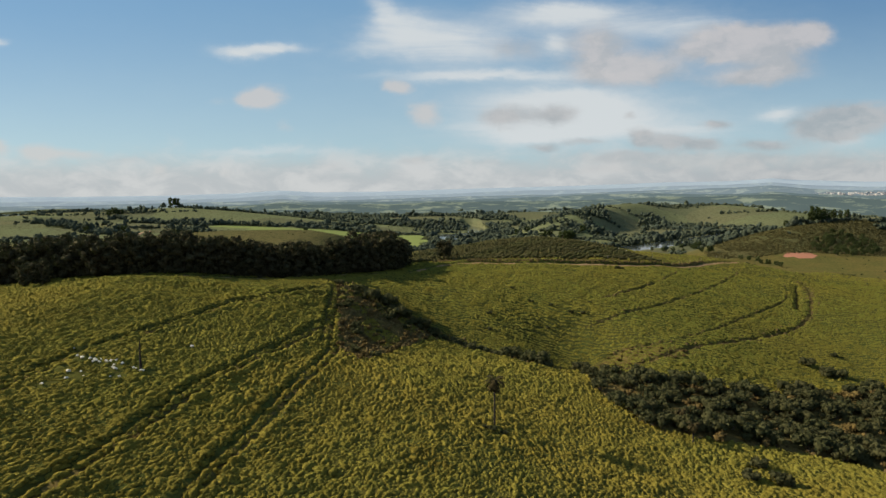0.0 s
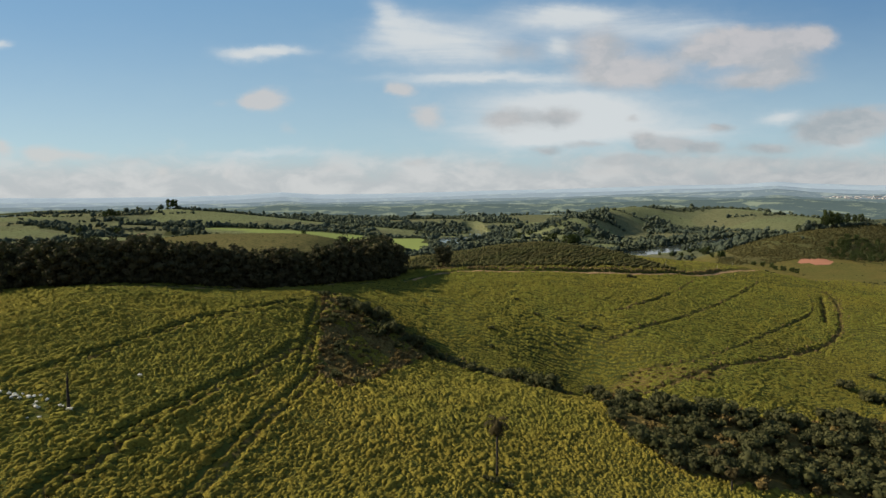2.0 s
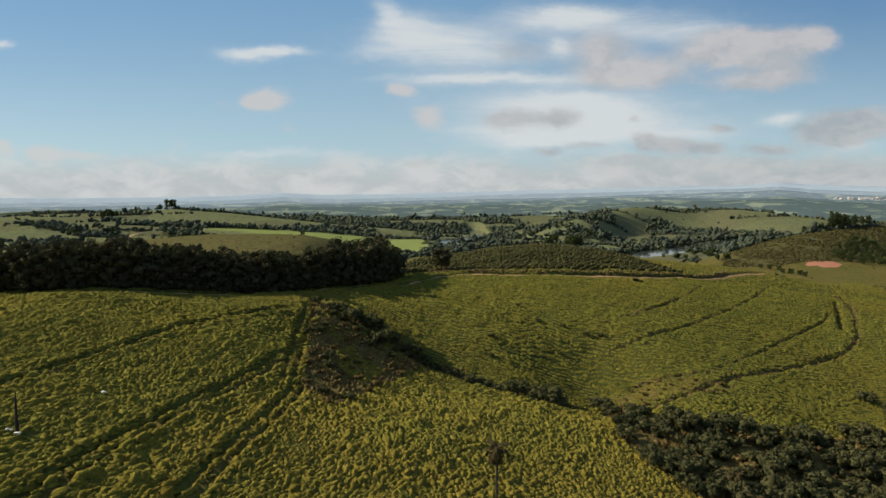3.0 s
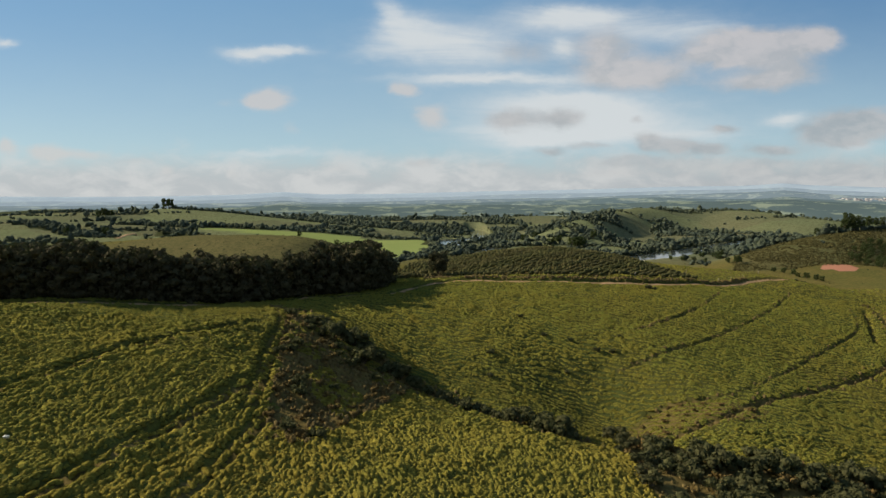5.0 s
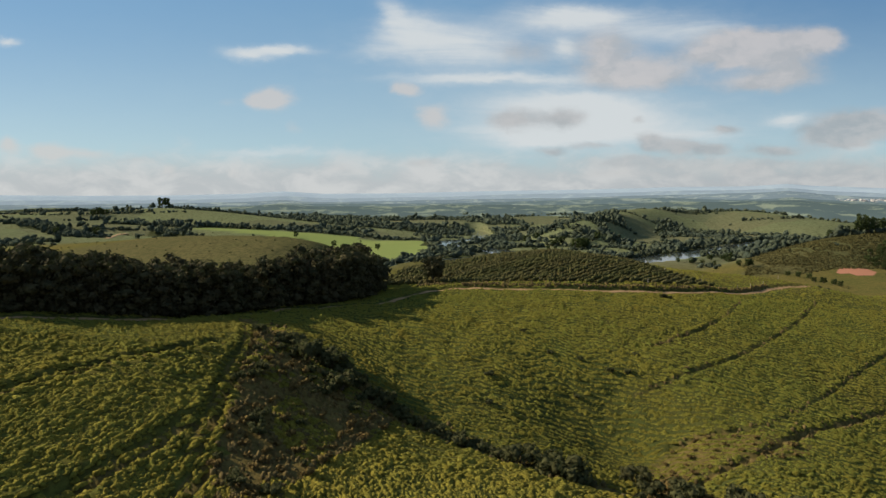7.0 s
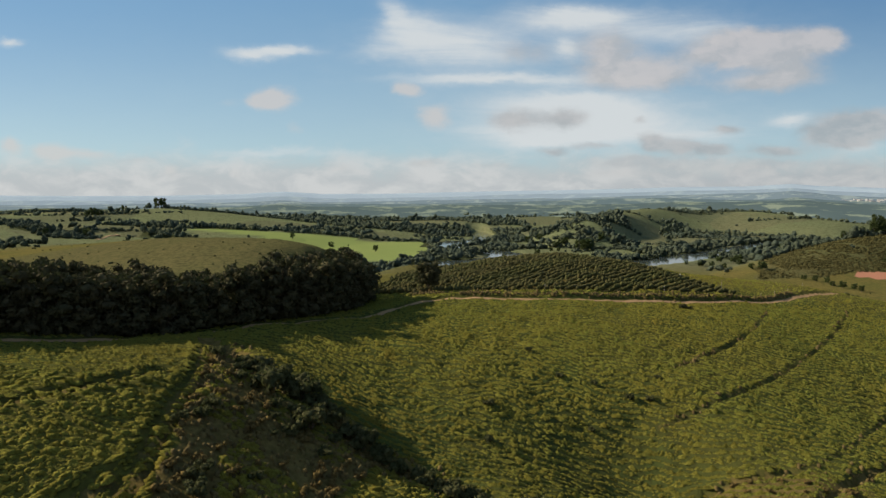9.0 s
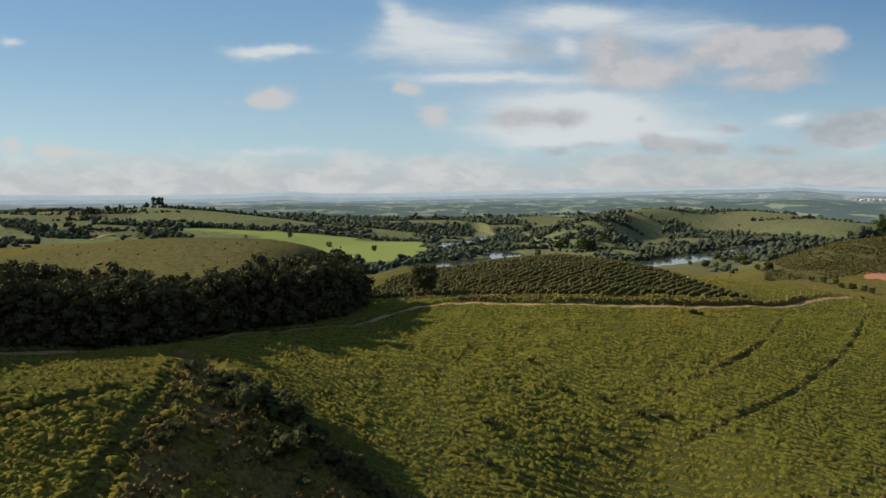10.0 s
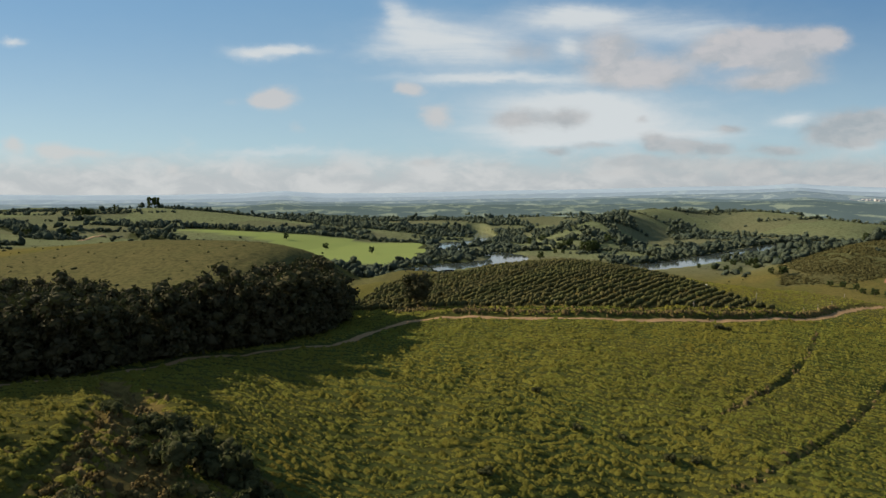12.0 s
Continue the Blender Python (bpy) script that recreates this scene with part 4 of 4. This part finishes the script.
def build_specks():
    """Low bushes dotted over the far pastures."""
    n = 26000
    a, r = rng.uniform(-0.78, 0.78, n), 440 * (1950 / 440) ** rng.uniform(0, 1, n)
    x, y = r * np.sin(a), r * np.cos(a)
    k = (rng.uniform(0, 1, n) < 0.05 + 0.35 * step(vnoise(x / 38, y / 38, 87), 0.3, 0.9)) & ~inside(x, y, MEADOW) & ~inside(x, y, RED)
    d, _ = along(x, y, RIVER)
    d2, _ = along(x, y, BRANCH)
    k &= np.minimum(d, d2 + 8) > 33
    x, y = x[k], y[k]
    s = rng.uniform(0.25, 0.75, len(x)) * (1 + 0.9 * (rng.uniform(0, 1, len(x)) < 0.08))
    V, F = blobs(rng, np.stack([x, y, land(x, y) + s * 0.4], -1), np.stack([s * 1.2, s * 1.2, s * 0.8], -1), 0.28)
    tagged(new("pasture_bushes", fast_mesh("pasture_bushes", V, F, M_BUSH)), "low dark bushes dotted over far pastures", "bush", kind="stuff")


def build_hill_shade():
    """Dark low scrub all over the steep hill beyond the red earth, added as shade."""
    x, y = np.array(scatter_many(HILL_SHADE, 11000)).T
    k = vnoise(x / 22, y / 22, 88) + 0.5 * vnoise(x / 6, y / 6, 89) > -0.6
    x, y = x[k], y[k]
    s = rng.uniform(0.35, 1.0, len(x))
    V, F = blobs(rng, np.stack([x, y, land(x, y) + s * 0.15], -1), np.stack([s * 1.5, s * 1.5, s * 0.55], -1), 0.28)
    tagged(new("bracken", fast_mesh("bracken", V, F, M_HILL_SHADE)), "dark brown-green scrub put on a steep hill as shade", "bracken", kind="stuff")


def scatter_many(poly, n):
    xs, ys = [p[0] for p in poly], [p[1] for p in poly]
    x, y = rng.uniform(min(xs), max(xs), n * 3), rng.uniform(min(ys), max(ys), n * 3)
    k = inside(x, y, poly)
    return list(zip(x[k][:n], y[k][:n]))


build_specks()
build_hill_shade()


def build_town():
    """Pale houses of a far town on the slope of a ridge."""
    V, F = [], []
    for _ in range(70):
        a, d = math.radians(rng.uniform(31.0, 36.5)), 2950 - rng.uniform(95, 170)
        w, dp, h = rng.uniform(3, 7), rng.uniform(3, 6), rng.uniform(0.7, 1.4)
        x, y, z = d * math.sin(a), d * math.cos(a), 36 + (d - 2760) * 0.17 + 3
        n = len(V)
        V += [(x + i * w, y + j * dp, z + k * h) for k in (-2, 1) for i, j in ((-1, -1), (1, -1), (1, 1), (-1, 1))]
        V += [(x - w, y, z + 1.6 * h), (x + w, y, z + 1.6 * h)]
        F += [(n, n + 1, n + 5, n + 4), (n + 1, n + 2, n + 6, n + 5), (n + 2, n + 3, n + 7, n + 6), (n + 3, n, n + 4, n + 7), (n + 4, n + 5, n + 9, n + 8), (n + 6, n + 7, n + 8, n + 9)]
    tagged(new("far_town", fast_mesh("far_town", V, F, M_TOWN, False)), "small pale houses of a far town", "houses", kind="stuff")


build_town()

# bushes along the gully and in the scrub valley
bush_kinds = [build_bush("bush", "grey-green leafy bush in rough scrub", 2.6, 3.2, 8, 38, 0.30, M_BUSH) for _ in range(4)]
dry_kinds = [build_bush("dry_bush", "brown half-dry scrub bush among dead stalks", 1.5, 2.4, 6, 30, 0.24, M_SCRUB) for _ in range(3)]
for x, y, s in ((-33, 230, 0.9), (-30, 229.5, 1.1), (-27, 228, 1.2), (-24, 227, 1.1), (-21, 226, 1.35), (-18, 224, 0.9), (-14, 222, 1.0), (-11, 220, 0.9), (-7.5, 217.5, 1.1), (-4, 216, 0.9), (0, 214.5, 0.8),
                (4, 213, 0.9), (9, 211.5, 1.1), (13, 210, 1.0), (18, 207, 0.9), (22.5, 204.5, 1.1), (27, 202.5, 1.3), (31, 201, 1.45), (34, 200.5, 1.2), (29.5, 204, 1.1), (45, 198, 0.7), (-26, 222, 1.2), (-17, 215, 1.2)):
    place(bush_kinds, x, y, s * 1.4, group="bushes along the gully")
for x, y, s in ((138.2, 228.5, 1.3), (142, 223, 1.6), (145.5, 220.5, 1.4), (148, 209, 1.5), (152, 211, 1.5), (155.9, 239.8, 0.8), (10.3, 129, 0.45), (12.9, 128.7, 0.4), (8.7, 129.6, 0.35), (72, 136, 1.0), (67, 128.5, 1.1), (73, 127.5, 1.2), (-40.5, 231, 0.8)):
    place(bush_kinds, x, y, s)
for x, y, s in ((18, 239.5, 0.6), (36.6, 255, 0.55), (45, 253.7, 0.5), (52.8, 249.7, 0.65), (57.5, 250, 0.6), (41.5, 240, 0.5), (17.3, 228, 0.55), (62, 258, 0.4), (30, 265, 0.45), (91.5, 321.3, 0.75), (94, 321, 0.6)):
    place(bush_kinds, x, y, s, group="single bushes on the slope")
for x, y in scatter(VALLEY, 3.6, 2500):
    place(bush_kinds if rng.uniform() < 0.8 else dry_kinds, x, y, rng.uniform(0.8, 1.9), group="bushes of the scrub valley")
for x, y in scatter(SCRUB, 2.7, 1500):
    place(dry_kinds if rng.uniform() < 0.75 else bush_kinds, x, y, rng.uniform(0.35, 1.0), group="dry bushes beside the gully")
for x, y in scatter([(50, 208), (60, 226), (84, 226), (92, 216), (72, 217)], 2.6, 500):
    place(dry_kinds, x, y, rng.uniform(0.4, 0.8), group="dry bushes beside the gully")
drop(bush_kinds)
drop(dry_kinds)


def build_coffee():
    """Rows of coffee bushes running straight up and over the hill."""
    dx, dy = 0.595, 0.804
    poly = COFFEE
    for k in range(-60, 60):
        off = k * 3.1
        s = np.arange(-200, 260, 0.75) + rng.uniform(0, 1)
        x, y = 60 + dx * s + dy * off, 395 + dy * s - dx * off
        keep = inside(x, y, poly) & (rng.uniform(0, 1, len(x)) > 0.08 + 0.25 * (vnoise(x / 14, y / 14, 81) > 0.45))
        x, y = x[keep], y[keep]
        if len(x) < 4:
            continue
        x = x + rng.normal(size=len(x)) * 0.15
        z = surface(x, y)
        h = rng.uniform(0.72, 1.1, len(x))
        P = np.stack([x, y, z + h * 0.75], -1)
        V, F = blobs(rng, P, np.stack([h * 0.72, h * 0.72, h * 0.95], -1), 0.28)
        root = tagged(new("coffee_row"), "row of dark green coffee bushes on the hill", "crop row", "coffee rows on the hill")
        tagged(part("bushes", fast_mesh("bushes", V, F, M_COFFEE), root), kind="stuff")
        V, F = leaf_cloud(rng, P, h * 0.95, 8, 0.24)
        tagged(part("leaves", fast_mesh("leaves", V, F, M_COFFEE, False), root), kind="stuff")


build_coffee()

# low growth at the foot of the wood
edge_kinds = [build_bush("edge_bush", "dark bush at the foot of the wood", 3.2, 4.0, 7, 45, 0.34, M_FOREST) for _ in range(3)]
for p, q in zip(FOREST[:12], FOREST[1:13]):
    n = max(2, int(math.hypot(q[0] - p[0], q[1] - p[1]) / 3.2))
    for k in range(n):
        t = (k + rng.uniform(0, 0.8)) / n
        place(edge_kinds, p[0] + (q[0] - p[0]) * t, p[1] + (q[1] - p[1]) * t + 1.0, rng.uniform(0.6, 1.15), group="bushes at the foot of the wood")
drop(edge_kinds)


def dome_template():
    """A low tuft of grass: two rings and a crest."""
    V, F = [], []
    for r, z in ((1.0, -0.25), (0.72, 0.62)):
        for s in range(5):
            q = math.pi * s / 2.5 + (0.5 if z > 0 else 0)
            V.append((r * math.cos(q), r * math.sin(q), z))
    V.append((0, 0, 1.0))
    for s in range(5):
        t = (s + 1) % 5
        F += [(s, t, 5 + s), (t, 5 + t, 5 + s), (5 + s, 5 + t, 10)]
    return np.array(V), np.array(F)


def cone_template():
    """A small pointed tuft for the farther grass."""
    V = [(math.cos(math.pi * k / 3), math.sin(math.pi * k / 3), -0.3) for k in range(6)] + [(0.12, 0.05, 1.0)]
    return np.array(V), np.array([(k, (k + 1) % 6, 6) for k in range(6)])


def build_tussocks():
    """Wind-combed grass tussocks all over the near pasture."""
    tpl, cone = dome_template(), cone_template()
    X, Y = [], []
    for lo, hi, gap in ((72, 200, 0.70), (200, 270, 0.68), (270, 352, 0.78), (352, 480, 1.3)):
        gx, gy = np.meshgrid(np.arange(-300, 300, gap), np.arange(lo, hi, gap))
        gx, gy = gx.ravel() + rng.uniform(-0.48, 0.48, gx.size) * gap, gy.ravel() + rng.uniform(-0.48, 0.48, gy.size) * gap
        k = (np.abs(gx - 6) < 0.76 * gy + 14) & ((gy < 352) | (gx > 95))
        X.append(gx[k])
        Y.append(gy[k])
    x, y = np.concatenate(X), np.concatenate(Y)
    # on the middle slope the grass stands in rows along the contours, as cattle have trodden it
    rows = step(y, 178, 205)
    wave = y + 0.16 * x * step(x, 30, 120) + 7 * vnoise(x / 34, y / 34, 95) + 2.4 * vnoise(x / 9, y / 9, 96) + 1.0 * vnoise(x / 3, y / 3, 98)
    y = y - rows * 0.55 * 2.1 * (wave / 2.1 - np.floor(wave / 2.1) - 0.5)
    dr, _ = along(x, y, ROAD)
    dw, _ = along(x, y, WASH)
    dg, _ = along(x, y, GULLY)
    keep = (dr > 2.6) & (dw > 1.0) & (dg > 2.5) & (~inside(x, y, SCRUB) | (vnoise(x / 6, y / 6, 97) > 0.12)) & ~inside(x, y, VALLEY) & ~inside(x, y, COFFEE) & ~inside(x, y, FOREST)
    for line in TRACKS:
        d, _ = along(x, y, line)
        keep &= (d > 1.75) | (d < 0.65)
    for line in CONTOURS:
        d, _ = along(x, y, line)
        keep &= (d > 0.5) | (vnoise(x / 5, y / 5, 36) > 0.25)
    for hx, hy in STONE_HEAPS:
        keep &= np.hypot(x - hx, y - hy) > 1.5
    keep &= rng.uniform(0, 1, len(x)) < 0.95 + 0.15 * vnoise(x / 11, y / 11, 91)
    x, y = x[keep], y[keep]
    z = surface(x, y)
    n = len(x)
    s = np.clip(rng.lognormal(-0.72, 0.30, n), 0.26, 1.0) * (1 + 0.2 * vnoise(x / 2.6, y / 2.6, 92) + 0.15 * vnoise(x / 23, y / 23, 93))
    # combed along the contours of the slope
    fall = np.arctan2(land(x, y + 2) - land(x, y - 2), land(x + 2, y) - land(x - 2, y))
    turn = fall + np.pi / 2 + rng.normal(size=n) * 0.45
    turn = np.where(y > 190, -0.16 * step(x, 30, 120) + rng.normal(size=n) * 0.3, turn)
    P = np.stack([x, y, z - 0.05], -1)
    S = np.stack([s * rng.uniform(1.0, 1.7, n), s * np.where(y < 200, 0.8, 0.62), s * rng.uniform(0.40, 1.0, n) * (1 + 0.25 * vnoise(x / 3.4, y / 3.4, 94)) * np.where(y < 212, 0.95, 1.0)], -1)
    for name, m, t in (("grass_tussocks", y < 212, tpl), ("slope_tussocks", y >= 212, cone)):
        V, F = blobs(rng, P[m], S[m], 0.24, t, turn[m])
        tagged(new(name, fast_mesh(name, V, F, M_TUSSOCK)), "yellow-green grass tussocks covering the pasture", "grass", kind="stuff")
    # dead stalks and tufts in the scrub, on track shoulders and on the road bank
    pts = scatter_many(SCRUB, 900) + scatter_many(VALLEY, 1500) + beside(GULLY, 4.0, 700) + beside(WASH, 3.0, 260) + beside(UPPER, 3.4, 500) + [(px, py + 3.8) for px, py in beside(ROAD[69:89], 1.3, 800)]
    for line in CONTOURS:
        pts += beside(line, 0.9, 50)
    p = np.array(pts)
    s = rng.uniform(0.22, 0.6, len(p))
    V, F = blobs(rng, np.stack([p[:, 0], p[:, 1], surface(p[:, 0], p[:, 1])], -1), np.stack([s, s, s * 1.3], -1), 0.22, tpl)
    tagged(new("dry_tufts", fast_mesh("dry_tufts", V, F, M_DRY_TUFT)), "brown dry grass tufts along tracks and scrub", "grass", kind="stuff")


def beside(line, spread, n):
    out = []
    for _ in range(n):
        i = int(rng.integers(len(line) - 1))
        k = rng.uniform()
        out.append((line[i][0] * (1 - k) + line[i + 1][0] * k + rng.normal() * spread * 0.5, line[i][1] * (1 - k) + line[i + 1][1] * k + rng.normal() * spread * 0.5))
    return out


build_tussocks()


# ---------------------------------------------------------------- single things of the pasture
def build_palm(x, y, high, fronds, reach, label):
    root = tagged(new("palm_tree"), label, "palm")
    root.location = (x, y, height(x, y))
    bend = rng.normal(size=2) * 0.12
    pts = [(bend[0] * k * k, bend[1] * k * k, high * k - 0.4 * (1 - k)) for k in np.linspace(0, 1, 9)]
    part("trunk", fast_mesh("trunk", *tube(pts, [0.30, 0.24, 0.21, 0.20, 0.19, 0.19, 0.18, 0.18, 0.12], 8), M_DEAD), root)
    top = Vector(pts[-1])
    for i in range(fronds):
        a = i * 2.399 + rng.uniform(-0.2, 0.2)
        rise = 1.2 - 2.1 * (i / fronds)
        d = Vector((math.cos(a), math.sin(a), 0))
        spine, p, e = [top.copy()], top.copy(), rise
        for k in range(7):
            p = p + (d * math.cos(e) + Vector((0, 0, math.sin(e)))) * reach / 7
            e -= 0.26 + 0.03 * k
            spine.append(p.copy())
        V, F = [], []
        side = d.cross(Vector((0, 0, 1)))
        for k in range(1, 8):
            for s in (-1, 1):
                for h in (0.0, 0.5):
                    q = spine[k - 1].lerp(spine[k], h)
                    L = reach * 0.27 * math.sin(math.pi * (k + h) / 9.0) + 0.1
                    tip = q + side * s * L * 0.8 + (spine[k] - spine[k - 1]).normalized() * L * 0.45 - Vector((0, 0, 0.35 * L))
                    w = (spine[k] - spine[k - 1]).normalized() * 0.11
                    b = len(V)
                    V += [q - w, q + w, tip + w * 0.3, tip - w * 0.3]
                    F.append((b, b + 1, b + 2, b + 3))
        tv, tf = tube(spine, [0.045, 0.04, 0.035, 0.03, 0.025, 0.02, 0.015, 0.008], 4)
        part("frond", fast_mesh("frond", *merge([(np.array(V), np.array(F)), (tv, tf)]), M_FROND, False), root)


build_palm(11, 131.5, 10.3, 18, 3.1, "tall slender palm tree alone in the pasture")
build_palm(61.5, 147, 4.2, 14, 2.2, "small bushy palm tree at the scrub edge")
build_palm(62, 156, 3.8, 14, 2.2, "small bushy palm tree at the scrub edge")


def build_snag(x, y):
    root = tagged(new("dead_tree"), "dead bare tree trunk standing among pale stones", "dead tree")
    root.location = (x, y, height(x, y))
    part("trunk", fast_mesh("trunk", *tube([(0, 0, -0.4), (0.03, 0, 1.4), (-0.03, 0.02, 3.0), (0.05, 0, 5.0), (0.08, 0.03, 6.6)], [0.34, 0.26, 0.20, 0.15, 0.06], 8), M_DEAD), root)
    for z, dx, dz in ((3.6, 0.5, 0.7), (4.2, -0.45, 0.6), (4.7, 0.3, 0.6)):
        part("branch", fast_mesh("branch", *tube([(0, 0, z), (dx * 0.6, 0.1, z + dz * 0.5), (dx, 0.15, z + dz)], [0.06, 0.04, 0.015], 5), M_DEAD), root)


build_snag(-65.3, 128.8)


def build_stones():
    heaps = STONE_HEAPS + STONE_HEAPS[2:8] + STONE_HEAPS[1:12:2] + STONE_HEAPS[-1:]
    for hx, hy in heaps:
        x, y = hx + rng.normal() * 0.8, hy + rng.normal() * 0.7
        s = rng.uniform(0.24, 0.5)
        V, F = blobs(rng, np.zeros((1, 3)), np.array([[s * 1.2, s * 0.9, s * 0.75]]), 0.2)
        ob = tagged(new("stone", fast_mesh("stone", V, F, M_STONE, False)), "whitish boulder lying in the grass", "stone", "pale stones in the pasture")
        ob.location = (x, y, height(x, y) + s * 0.5 + 0.12)
    # white spots of unclear kind, shaped here as boulders
    for x, y in ((109.5, 413), (111, 411), (113, 407), (115.5, 402), (119, 397)):
        V, F = blobs(rng, np.zeros((1, 3)), np.array([[0.5, 0.4, 0.42]]), 0.2)
        ob = tagged(new("stone", fast_mesh("stone", V, F, M_STONE, False)), "small whitish lump of unclear kind beside the coffee rows", "stone", "pale stones beside the coffee")
        ob.location = (x, y, height(x, y) + 0.42)


build_stones()


def build_posts():
    for x, y, h in ((127.8, 372.2, 3.6), (92.5, 342.5, 2.2), (44.7, 333.8, 2.0), (140.2, 362.3, 2.0), (150.1, 370.4, 2.0), (159.5, 377.2, 2.0), (180, 402, 2.0)):
        ob = tagged(new("fence_post", fast_mesh("fence_post", *tube([(0, 0, -0.4), (0.01, 0, h * 0.5), (0, 0.02, h), (0, 0.02, h + 0.03)], [0.1, 0.09, 0.085, 0.02], 7), M_POST)),
                    "weathered grey wooden post beside the road", "post", "posts beside the road")
        ob.location = (x, y, height(x, y))


build_posts()
